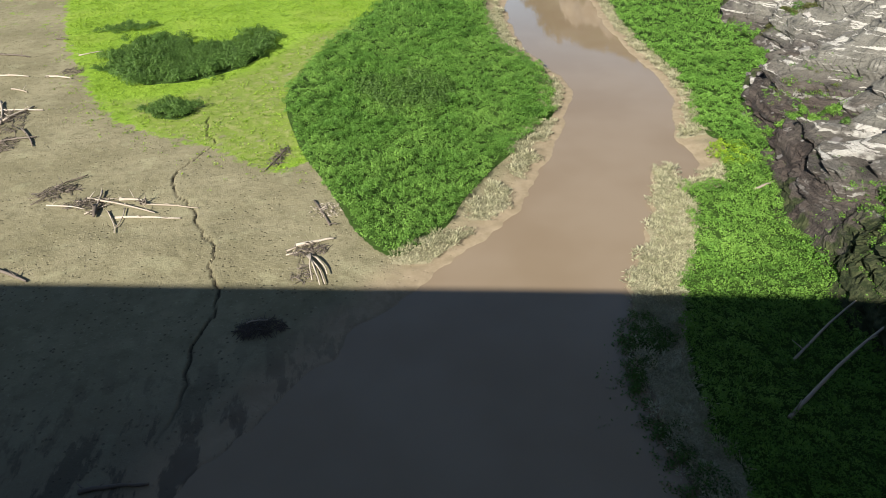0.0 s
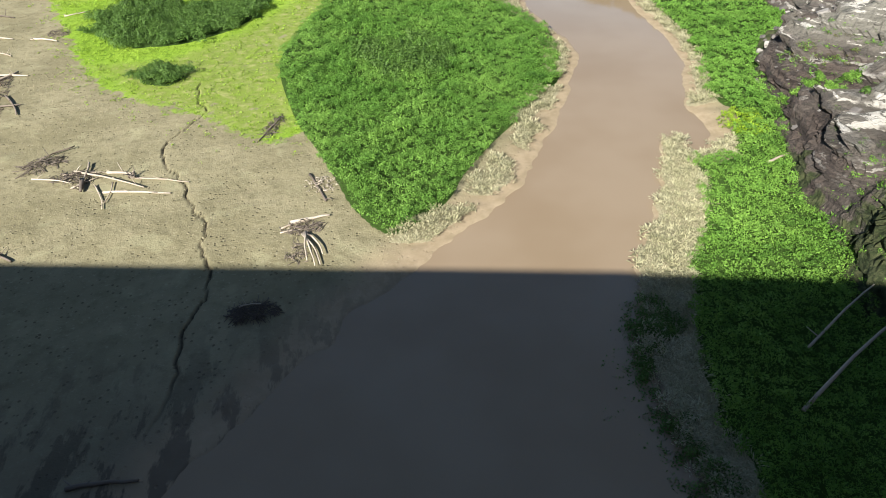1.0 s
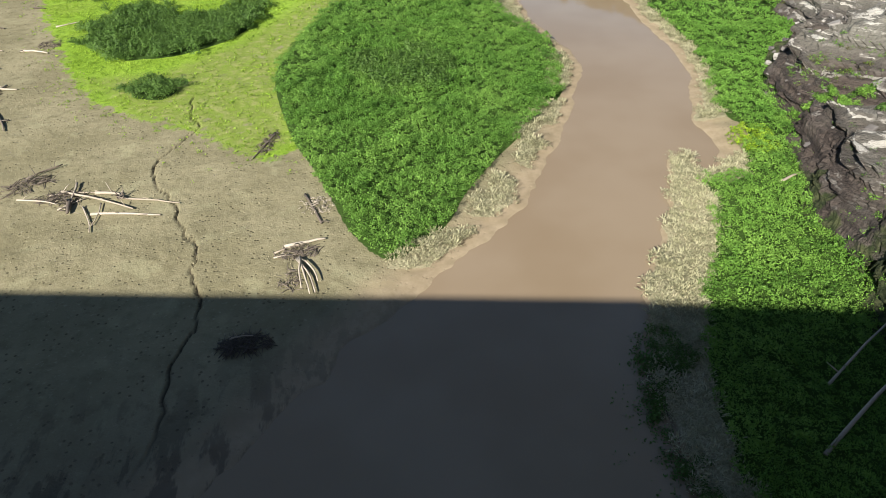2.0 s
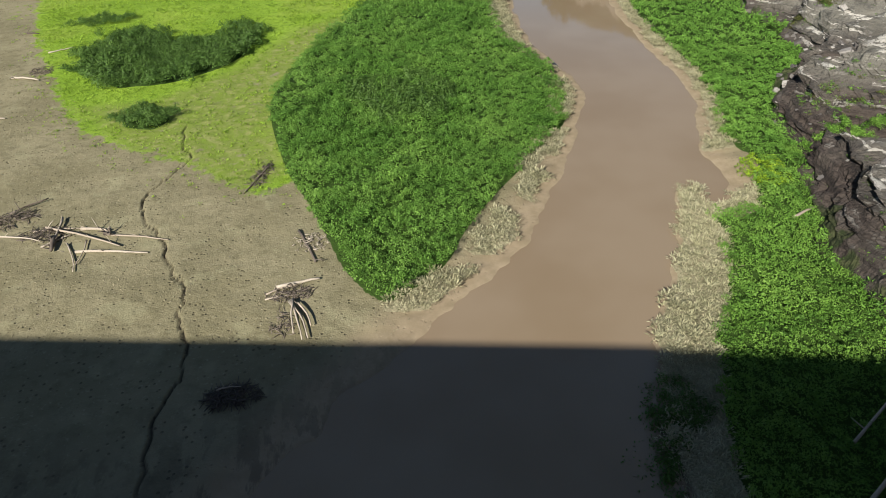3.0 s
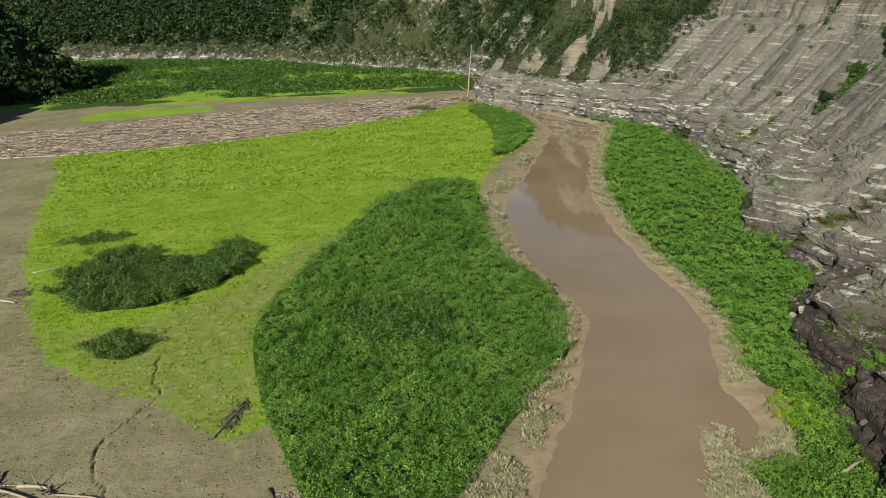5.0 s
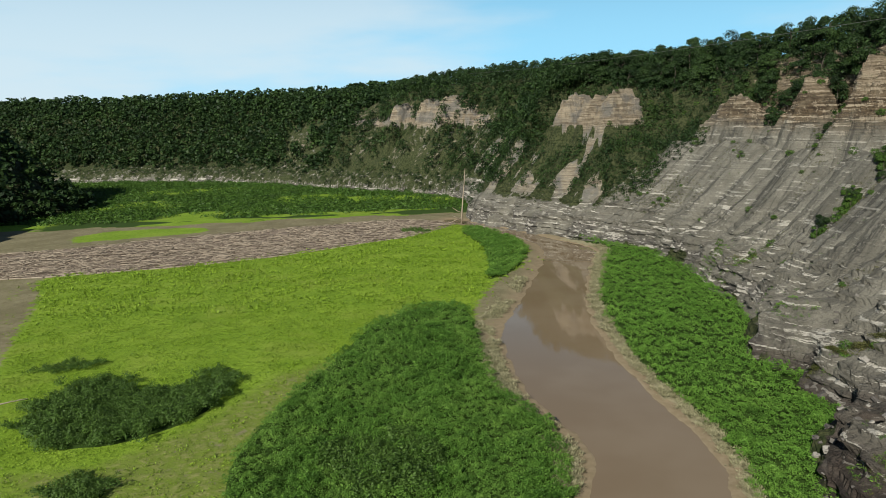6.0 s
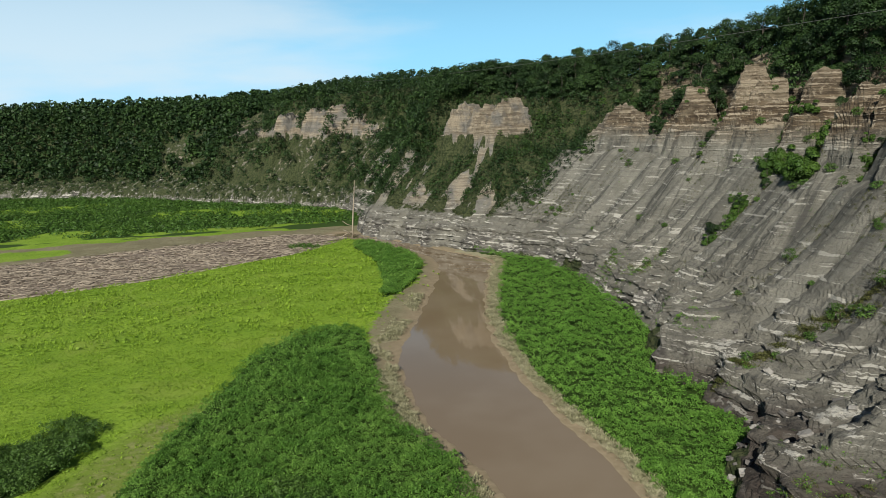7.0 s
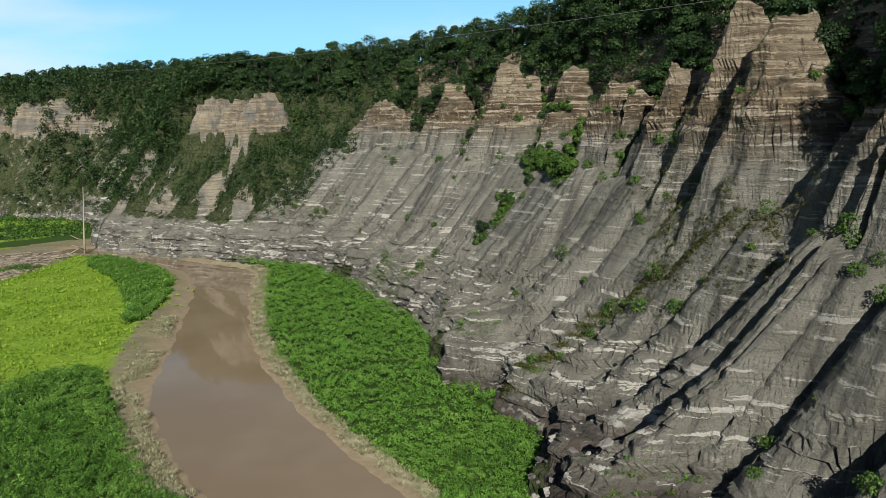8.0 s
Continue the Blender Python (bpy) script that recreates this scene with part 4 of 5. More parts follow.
def tussock(blades=26, radius=0.8, height=1.2, length=0.9, width=0.09, seed=0):
    """A tuft of narrow leaves that rise and arch outwards."""
    r = np.random.default_rng(seed)
    a = r.uniform(0, 2 * np.pi, blades)
    q = np.sqrt(r.uniform(0, 1, blades))
    out = np.stack([np.cos(a), np.sin(a), 0 * a], -1)
    base = out * (q * radius * 0.75)[:, None] + np.array([0, 0, 1]) * (height * (0.75 - 0.5 * q) * r.uniform(0.5, 1.0, blades))[:, None]
    way = out * (0.25 + 0.75 * q)[:, None] + r.normal(size=(blades, 3)) * 0.28 + np.array([0, 0, 0.62])
    way /= np.linalg.norm(way, axis=1, keepdims=True)
    ln = (length * r.uniform(0.6, 1.2, blades))[:, None]
    side = np.cross(way, np.array([0, 0, 1.0])) + r.normal(size=(blades, 3)) * 0.2
    side = side / np.linalg.norm(side, axis=1, keepdims=True) * width
    mid = base + way * ln * 0.55
    tip = base + way * ln - np.array([0, 0, 0.18]) * ln * q[:, None]
    return np.stack([base, mid + side, tip, mid - side], 1)


def blade_clump(blades=9, radius=0.4, height=0.6, width=0.09, seed=0):
    r = np.random.default_rng(seed)
    ang = r.uniform(0, 2 * np.pi, blades)
    p = np.stack([np.cos(ang), np.sin(ang), 0 * ang], -1) * (radius * r.uniform(0, 1, blades))[:, None]
    lean = np.stack([np.cos(ang), np.sin(ang), 0 * ang], -1) * (height * r.uniform(0.1, 0.7, blades))[:, None]
    top = p + lean + np.array([0, 0, 1]) * (height * r.uniform(0.6, 1.1, blades))[:, None]
    side = np.stack([-np.sin(ang), np.cos(ang), 0 * ang], -1) * width
    return np.stack([p - side, p + side, top + side * 0.3, top - side * 0.3], 1)


def scatter(name, protos, pts, scale, material, seed=0, squash=None):
    """One mesh of many small plants: each a turned and scaled copy of a proto."""
    r = np.random.default_rng(seed)
    pick = r.integers(0, len(protos), len(pts))
    ang = r.uniform(0, 2 * np.pi, len(pts))
    sc = np.broadcast_to(scale, len(pts)) * r.uniform(0.75, 1.25, len(pts))
    out = []
    for k, proto in enumerate(protos):
        m = pick == k
        c, s = np.cos(ang[m]), np.sin(ang[m])
        q = proto.reshape(1, -1, 3) * sc[m][:, None, None]
        v = np.stack([q[..., 0] * c[:, None] - q[..., 1] * s[:, None], q[..., 0] * s[:, None] + q[..., 1] * c[:, None], q[..., 2]], -1)
        out.append((v + pts[m][:, None, :]).reshape(-1, 3))
    co = np.vstack(out)
    me = bpy.data.meshes.new(name)
    fill_mesh(me, co, np.arange(len(co)).reshape(-1, 4))
    me.materials.append(material)
    return new(name, me)


def jitter_points(x0, x1, y0, y1, step, seed=0):
    r = np.random.default_rng(seed)
    x, y = np.meshgrid(np.arange(x0, x1, step), np.arange(y0, y1, step))
    x, y = x.ravel() + r.uniform(-0.5, 0.5, x.size) * step, y.ravel() + r.uniform(-0.5, 0.5, x.size) * step
    return x, y, r.uniform(0, 1, x.size)


def on_ground(x, y):
    return np.stack([x, y, ground_height(x, y)], -1)


HERBS = [np.concatenate([tussock(15, 0.62, 0.85, 0.5, 0.062, k), herb_clump(11, 0.55, 0.75, 0.17, k, 1.9, 0.45)]) for k in range(8)]
TUFTS = [tussock(9, 0.65, 0.3, 0.6, 0.11, 80 + k) for k in range(6)]
MOUNDS = [herb_clump(44, 1.0, 0.62, 0.17, 90 + k, 1.7) for k in range(4)]
SHRUBS = [herb_clump(60, 1.1, 1.5, 0.2, 20 + k, 1.8, 0.45) for k in range(5)]
BLADES = [blade_clump(9, 0.5, 0.55, 0.11, 40 + k) for k in range(5)]
DRYS = [np.concatenate([tussock(17, 0.65, 0.6, 0.6, 0.05, 60 + k), herb_clump(5, 0.5, 0.4, 0.13, 70 + k)]) for k in range(5)]


def grow(name, box, step, mask, protos, scale, material, label, category, seed, cell=0.0, lump=0.0):
    x, y, r = jitter_points(*box, step, seed)
    keep = mask(x, y, r)
    x, y = x[keep], y[keep]
    sc = scale(x, y) if callable(scale) else scale
    pts = on_ground(x, y)
    pts[:, 2] = np.maximum(pts[:, 2], -0.13)
    if cell:
        hump = 0.75 * domes(x, y, cell, seed) + 0.45 * domes(x + 31, y, cell * 2.7, seed + 5) ** 1.5
        pts[:, 2] += lump * hump
        sc = sc * (0.6 + 0.6 * hump)
    ob = scatter(name, protos, pts, sc, material, seed)
    return tagged(ob, label, category, kind="stuff")


def herb_scale(x, y):
    return 0.75 + 0.5 * fbm(x / 9, y / 9, 3, 121)


edge = lambda x, y, w=3.0: w * (fbm(x / 3.5, y / 3.5, 3, 131) - 0.5)
grow("tall_herbs", (-30, 46, 76, 190), 0.72, lambda x, y, r: inside_depth(x, y, DARK_MASS) + edge(x, y) > 0, HERBS, herb_scale, M_HERB,
     "dense dark green waist-high herbs on the river flat", "herbs", 201, 2.2, 2.1)
grow("tall_herbs", (-30, 46, 190, 268), 1.05, lambda x, y, r: inside_depth(x, y, DARK_MASS) + edge(x, y) > 0, HERBS, lambda x, y: 1.3 * herb_scale(x, y), M_HERB,
     "dense dark green herbs on the farther river flat", "herbs", 214, 2.5, 2.3)
grow("tall_herbs", (46, 84, 296, 430), 1.0, lambda x, y, r: inside_depth(x, y, TIP) + edge(x, y, 5.0) > 0, HERBS, lambda x, y: 1.7 * herb_scale(x, y), M_HERB,
     "dark green herbs on the point by the river bend", "herbs", 202, 3.0, 2.0)
grow("willow_shrubs", (-82, -30, 165, 214), 0.95, lambda x, y, r: inside_depth(x, y, BUSH_BIG) + edge(x, y, 11.0) > 0.3, SHRUBS, herb_scale, M_SHRUB,
     "dark low willow thicket in the bright meadow", "shrubs", 203, 3.2, 1.6)
grow("willow_shrubs", (-62, -42, 142, 158), 0.75, lambda x, y, r: inside_depth(x, y, BUSH_SMALL) + edge(x, y, 7.0) > 0.3, SHRUBS, 0.8, M_SHRUB,
     "small dark willow thicket beside the mud", "shrubs", 204, 3.2, 1.6)
grow("willow_shrubs", (-92, -70, 214, 228), 0.9, lambda x, y, r: inside_depth(x, y, BUSH_THIN) + edge(x, y, 7.0) > 0.3, SHRUBS, 0.7, M_SHRUB,
     "thin dark willow patch in the bright meadow", "shrubs", 205, 3.2, 1.6)
# coarser plants that stand above the rest
TALLER = [np.concatenate([herb_clump(34, 0.75, 1.45, 0.16, 120 + k, 1.9, 0.45), tussock(14, 0.7, 1.5, 0.5, 0.06, 125 + k)]) for k in range(5)]
grow("tall_weeds", (-30, 46, 76, 268), 1.6, lambda x, y, r: (inside_depth(x, y, DARK_MASS) + edge(x, y) > 1.0) & (r < 0.75 * smooth(fbm(x / 12, y / 12, 3, 161), 0.38, 0.6)), TALLER, lambda x, y: 0.8 + 0.5 * vnoise(x / 4, y / 4, 162), M_HERB,
     "coarse green weeds standing above the herbs", "weeds", 215)
# the dark hummock in the middle of the herbs
grow("willow_shrubs", (-14, 22, 128, 172), 1.2, lambda x, y, r: (1.3 - np.hypot((x - 6) / 16, (y - 151) / 17) + 0.9 * (fbm(x / 6, y / 6, 3, 141) - 0.5) > 0.55) & (r < 0.75), SHRUBS, 1.2, M_SHRUB,
     "darker shrubs standing among the tall herbs", "shrubs", 206, 3.0, 1.8)


def bank_mask(x, y, r):
    g = bank_gap(x, y)
    s, d = foot_coords(x, y)
    return (right_green(x, y, g) + edge(x, y) > 0) & (d < 2.4 - toe_reach(s)) & (y < 380)


grow("bank_herbs", (26, 142, 26, 116), 0.76, bank_mask, HERBS, herb_scale, M_HERB_R, "lush green reeds and herbs below the cliff", "herbs", 207, 2.0, 1.8)
grow("bank_herbs", (40, 142, 116, 170), 0.8, bank_mask, HERBS, herb_scale, M_HERB_B, "fresh green herbs filling the strip below the cliff", "herbs", 216, 2.2, 1.9)
grow("bank_herbs", (62, 150, 170, 380), 1.25, bank_mask, HERBS, lambda x, y: 1.3 * herb_scale(x, y), M_HERB_B, "lush green herbs between river and cliff", "herbs", 208, 2.7, 2.3)


def meadow_mask(x, y, r):
    m = inside_depth(x, y, MEADOW)
    o = inside_depth(x, y, OLIVE)
    dens = (0.12 * smooth(m, -11, -3) + 0.88 * smooth(m, -3, 3)) * np.where(o > -2, 0.4, 1.0)
    clear = (inside_depth(x, y, DARK_MASS) < 0) & (inside_depth(x, y, BUSH_BIG) < 0)
    return (r < dens * (0.35 + fbm(x / 10, y / 10, 3, 151))) & clear


grow("meadow_grass", (-116, 60, 108, 270), 0.95, meadow_mask, TUFTS, lambda x, y: 0.35 + 0.65 * vnoise(x / 3, y / 3, 152), M_MEADOW, "bright yellow-green grass of the open meadow", "grass", 209)
grow("meadow_grass", (-142, 82, 270, 446), 1.7, meadow_mask, TUFTS, lambda x, y: 0.8 + 1.2 * vnoise(x / 5, y / 5, 153), M_MEADOW, "bright green grass of the farther meadow", "grass", 210)


def dry_mask(x, y, r):
    g = bank_gap(x, y)
    right = right_side(x, y) & (g > np.where(y > 124, 1.6, 0.2) - 2.4 * (vnoise(x / 1.7, y / 1.7, 92) - 0.4)) & (g < 8.5) & (right_green(x, y, g) < 0.8) & ~((y > 104) & (y < 119) & (x > 56))
    left = (~right_side(x, y)) & (x > -2) & (y > 80) & (y < 300) & (g > 1.6) & (g < 7.5) & (fbm(x / 9, y / 9, 3, 91) > 0.44)
    return (right | left) & (r < 0.8)


grow("dry_bank_growth", (-4, 130, 26, 360), 0.75, dry_mask, DRYS, 1.35, M_DRY, "pale dried silt-covered plants along the water's edge", "plants", 211, 1.9, 0.5)


def far_mask(x, y, r):
    s, d = foot_coords(x, y)
    return (d < -2) & (y > 520) & (fbm(x / 60, y / 25, 4, 81) + 0.12 * (r - 0.5) > 0.36)


grow("far_meadow_growth", (-520, 90, 518, 900), 6.0, far_mask, MOUNDS, 3.9, M_FAR, "dark green growth covering the far flats", "herbs", 212)


# ---- trees ----
def part(name, me, material, parent, label=""):
    ob = new(name, me)
    if not me.materials:
        me.materials.append(material)
    ob.parent = parent
    if label:
        ob["label"] = label
    return ob


def tube(bm, pts, radii, sides=6):
    """A bent tapering limb through pts."""
    rings = []
    for i, (p, r) in enumerate(zip(pts, radii)):
        p = Vector(p)
        t = (Vector(pts[min(i + 1, len(pts) - 1)]) - Vector(pts[max(i - 1, 0)])).normalized()
        u = t.orthogonal().normalized()
        w = t.cross(u)
        rings.append([bm.verts.new(p + (u * math.cos(a) + w * math.sin(a)) * r) for a in (2 * math.pi * k / sides for k in range(sides))])
    for a, b in zip(rings[:-1], rings[1:]):
        for k in range(sides):
            bm.faces.new((a[k], a[(k + 1) % sides], b[(k + 1) % sides], b[k]))
    bm.faces.new(rings[0][::-1])
    bm.faces.new(rings[-1])


def mesh_of(bm, name, material, smooth_faces=True):
    me = bpy.data.meshes.new(name)
    bmesh.ops.recalc_face_normals(bm, faces=bm.faces)
    bm.to_mesh(me)
    bm.free()
    if smooth_faces:
        me.polygons.foreach_set("use_smooth", np.ones(len(me.polygons), bool))
    me.materials.append(material)
    return me


def crown_quads(height, width, leaves, size, seed, conifer=False, base=0.25):
    """Leaf clumps of a crown: lobes with gaps between."""
    r = np.random.default_rng(seed)
    lobes = 14 if not conifer else 12
    cs, ns = [], []
    for k in range(lobes):
        if conifer:
            f = (k + 0.5) / lobes
            c = np.array([r.normal() * 0.3, r.normal() * 0.3, height * (base + (1 - base) * f)])
            rad = np.array([width * 0.5 * (1.05 - f), width * 0.5 * (1.05 - f), height * 0.06])
        else:
            a, f = r.uniform(0, 2 * np.pi), r.uniform(0, 1)
            q = width * 0.34 * np.sqrt(1 - (2 * f - 0.9) ** 2 * 0.8) if abs(2 * f - 0.9) < 1.1 else 0
            c = np.array([q * np.cos(a), q * np.sin(a), height * (base + 0.12 + (0.86 - base) * f)])
            rad = np.array([1, 1, 0.85]) * width * r.uniform(0.18, 0.27)
        m = leaves // lobes
        v = r.normal(size=(m, 3))
        v /= np.linalg.norm(v, axis=1, keepdims=True)
        v[:, 2] = np.where(v[:, 2] < -0.35, -v[:, 2], v[:, 2])
        cs.append(c + v * rad * r.uniform(0.65, 1.08, m)[:, None])
        ns.append(v + r.normal(size=(m, 3)) * 0.35 + np.array([0, 0, 0.25]))
    return leaf_quads(np.vstack(cs), np.vstack(ns), size, 1.5, seed)


def quads_mesh(name, quads, material):
    me = bpy.data.meshes.new(name)
    fill_mesh(me, quads.reshape(-1, 3), np.arange(len(quads) * 4).reshape(-1, 4))
    me.materials.append(material)
    return me


def tree(height, width, seed, material, conifer=False, leaves=3600, size=0.36):
    r = random.Random(seed)
    root = new("tree")
    bm = bmesh.new()
    bend = [(r.uniform(-.4, .4) * k, r.uniform(-.4, .4) * k, height * 0.8 * k / 4) for k in range(5)]
    bend[0] = (0, 0, -0.6)
    tube(bm, bend, [height * 0.018 * (1.25 - 0.22 * k) for k in range(5)])
    for k in range(6):
        a, f = r.uniform(0, 6.28), r.uniform(0.3, 0.75)
        p0 = Vector((0, 0, height * 0.8 * f))
        p1 = p0 + Vector((math.cos(a), math.sin(a), 0.6)) * width * 0.3
        tube(bm, [p0, (p0 + p1) / 2 + Vector((0, 0, 0.2)), p1], [height * 0.007, height * 0.005, height * 0.002], 4)
    part("trunk", mesh_of(bm, "trunk", M_BARK), M_BARK, root)
    part("crown", quads_mesh("crown", crown_quads(height, width, leaves, size, seed, conifer, 0.06), material), material, root)
    return root


def shrub(height, width, seed, material, leaves=420):
    root = new("shrub")
    r = random.Random(seed)
    bm = bmesh.new()
    for k in range(5):
        a = r.uniform(0, 6.28)
        tube(bm, [(0, 0, -0.3), (math.cos(a) * width * .15, math.sin(a) * width * .15, height * .4), (math.cos(a) * width * .3, math.sin(a) * width * .3, height * .75)], [0.07, 0.05, 0.02], 4)
    part("stem_clump", mesh_of(bm, "stem_clump", M_BARK), M_BARK, root)
    part("leaves", quads_mesh("leaves", crown_quads(height, width, leaves, 0.17, seed, False, 0.05), material), material, root)
    return root


TREE_KINDS = [tree(16, 13, 301, M_TREE), tree(19, 14, 302, M_TREE), tree(14, 13, 303, M_TREE), tree(17, 11, 304, M_TREE), tree(17, 12, 305, M_TREE), tree(12, 10, 306, M_GREENTREE)]
TREE_LABELS = ["broad dark green broadleaf tree above the cliff", "tall dark green broadleaf tree above the cliff", "low spreading dark green tree above the cliff",
               "dense dark crowned tree above the cliff", "dark green oak above the cliff", "fresh green young tree on the slope"]
# the edge of the wood along the near cliff, down to where the scarp breaks off
tr = np.random.default_rng(401)
spots = []
for s in np.arange(120, S_BEND + 12, 6.6):
    for d in (71, 78, 87, 96):
        s1, d1 = s + tr.uniform(-2.6, 2.6), d + tr.uniform(-3, 3)
        if s1 > S_WATER and d1 < 78:
            continue
        z1 = float(np.interp(d1, [50, 60, 72], [53, 60, 71]))
        if d1 < 72 and (float(pinnacle_height(np.float64(s1), np.float64(d1))) > z1 + 3 or (d1 < 58 and tr.uniform() < 0.4)):
            continue
        spots.append((s1, d1, min(1.0, 0.5 + 0.02 * (d1 - 60)) * tr.uniform(0.8, 1.15), False))
for si, di, rs, rd in GREEN[:TREED]:
    for q in range(9 if rs * rd > 40 else 3):
        spots.append((si + tr.uniform(-.8, .8) * rs, di + tr.uniform(-.8, .8) * rd, tr.uniform(0.25, 0.5), True))
for q in range(16):
    spots.append((306 + tr.uniform(-8, 9), 50 + tr.uniform(-7, 6), tr.uniform(0.55, 0.8), True))
for q in range(16):
    spots.append((tr.uniform(196, 229), tr.uniform(61, 71), tr.uniform(0.5, 0.85), False))
for gap_s in (273, 305, 333, 373, 400):
    for q in range(5):
        spots.append((gap_s + tr.uniform(-4.5, 4.5), tr.uniform(57, 69), tr.uniform(0.28, 0.48), False))
for q in range(10):
    spots.append((311 + tr.uniform(-3, 3), 38 + tr.uniform(-8, 8), tr.uniform(0.25, 0.4), True))
first = set()
for s, d, size, fresh in spots:
    x, y, nx1, ny1 = (float(v) for v in foot_at(s))
    k = int(tr.choice(6, p=[.22, .22, .2, .14, .18, .04] if size > 0.55 else [.2, .1, .3, .0, .1, .3]))
    k = 5 if fresh and tr.uniform() < 0.8 else k
    m = pose(x + nx1 * d, y + ny1 * d, float(cliff_height(s, d)) - 0.5, 0, 0, tr.uniform(0, 360)) @ Matrix.Scale(float(size * tr.uniform(0.8, 1.2)), 4)
    if k not in first:
        first.add(k)
        ob = TREE_KINDS[k]
    else:
        ob = copy_thing(TREE_KINDS[k], m)
    ob.matrix_basis = m
    tagged(ob, TREE_LABELS[k], "tree", "trees along the cliff top")

# far woods: one mass
LOW = [crown_quads(14, 11, 190, 0.7, 500 + k, False, 0.0) for k in range(4)]
SLOPE = [crown_quads(14, 11, 120, 0.8, 560 + k, False, 0.0) for k in range(4)]
LOWER = [crown_quads(14, 11, 72, 1.5, 530 + k, False, 0.0) for k in range(4)]


def woods(name, x, y, z, label, seed, scale=1.0, protos=LOW):
    ob = scatter(name, protos, np.stack([x, y, z - 2.5], -1), scale, M_TREE, seed)
    return tagged(ob, label, "trees", kind="stuff")


x, y, r = jitter_points(-900, 330, 440, 1160, 7.6, 402)
s, d = foot_coords(x, y)
z = cliff_height(s, d)
wooded = (d > 15) & (s > S_BEND + 6) & (d < 165) & ((z > 82) | (patches(s, d, BARE, 106) < -0.08) | (r < 0.26)) & (r < np.where(d < 34, 0.62, 1.0))
mid = wooded & (s < S_BEND + 330)
rim = wooded & ~mid
woods("far_woods", x[mid], y[mid], z[mid], "dense dark green broadleaf woods above the river bend", 403)
woods("far_woods", x[rim], y[rim], z[rim], "dense dark green broadleaf woods on the far gorge wall", 417, 1.0, LOWER)
# slope below the wood's edge on the middle stretch
ss, dd, r = jitter_points(S_WATER - 30, S_BEND + 180, 15, 120, 3.7, 404)
zz = cliff_height(ss, dd)
ok = ((patches(ss, dd, BARE, 106) < -0.08) | (r < 0.14)) & (zz > 21) & (dd < 76) & (ss + 0.6 * (dd - 30) > S_WATER + 2) & (r < 0.95) & (pinnacle_height(ss, dd) < zz - 1.5)
fx1, fy1, fnx, fny = foot_at(ss[ok])
woods("slope_woods", fx1 + fnx * dd[ok], fy1 + fny * dd[ok], zz[ok], "dark green trees covering the upper slope", 405, 0.55, SLOPE)
ss, dd, r = jitter_points(110, S_BEND, 96, 150, 8.5, 406)
fx1, fy1, fnx, fny = foot_at(ss)
woods("plateau_woods", fx1 + fnx * dd, fy1 + fny * dd, cliff_height(ss, dd), "dark green wood on the high ground behind the cliff", 407, 1.0)
# the lower storey that closes the wood's edge
ss, dd, r = jitter_points(120, S_BEND + 10, 67, 104, 4.6, 425)
free = (pinnacle_height(ss, dd) < np.interp(dd, [50, 60, 72], [53, 60, 71]) + 2) & ((ss > 222) | (dd > 58)) & ((ss < S_WATER) | (dd > 76))
free &= r < 0.2 + 0.75 * smooth(dd, 68, 76)
fx1, fy1, fnx, fny = foot_at(ss[free])
woods("understorey", fx1 + fnx * dd[free], fy1 + fny * dd[free], cliff_height(ss[free], dd[free]) + 1.0, "dark green undergrowth at the edge of the cliff-top wood", 426, 0.68)
x, y, r = jitter_points(-555, -205, 440, 770, 10.0, 408)
hr1 = np.hypot((x + 395) / 185, (y - 600) / 125)
ok = hr1 < 0.97
hz1 = 100 * (1 - smooth(hr1[ok], 0.3, 1.0)) - 1.5
woods("spur_woods", x[ok], y[ok], hz1, "nearly black shaded wood on the spur", 409, 1.1, LOWER)

x, y, r = jitter_points(-620, 90, 470, 900, 5.0, 418)
s, d = foot_coords(x, y)
ok = (d > 2) & (d < 17) & (s > S_BEND + 10) & (r < np.where(s > S_BEND + 110, 0.7, 0.35))
woods("foot_shrubs", x[ok], y[ok], cliff_height(s[ok], d[ok]) + 1.8, "grey-green shrubs along the foot of the far wall", 419, 0.38)

# shrubs that cling to the cliff
SHRUB_KINDS = [shrub(2.2, 3.0, 601, M_SHRUB), shrub(3.2, 3.6, 602, M_GREENTREE), shrub(1.4, 2.4, 603, M_SHRUB)]
SHRUB_LABELS = ["dark green shrub clinging to the shale slope", "fresh green bush rooted in a cliff gully", "small dark shrub on the bare shale"]
ss, dd, r = jitter_points(60, S_WATER + 60, 10, 76, 5.0, 410)
zz = cliff_height(ss, dd)
cov, _ = cliff_cover(ss, dd, zz)
dens = 0.035 + 0.7 * (patches(ss, dd, GREEN, 105) > 0.0) + 0.2 * (dd > 43)
pick = [i for i in range(len(ss)) if r[i] < dens[i]]
tr = np.random.default_rng(411)
first = set()
for i in pick[::1][:330]:
    x, y, nx1, ny1 = (float(v) for v in foot_at(ss[i]))
    k = int(tr.choice(3, p=[.45, .2, .35]))
    m = pose(x + nx1 * dd[i], y + ny1 * dd[i], float(zz[i]) - 0.2, 0, 0, tr.uniform(0, 360)) @ Matrix.Scale(float(tr.uniform(0.6, 1.3)), 4)
    if k not in first:
        first.add(k)
        ob = SHRUB_KINDS[k]
    else:
        ob = copy_thing(SHRUB_KINDS[k], m)
    ob.matrix_basis = m
    tagged(ob, SHRUB_LABELS[k], "shrub", "shrubs on the cliff")

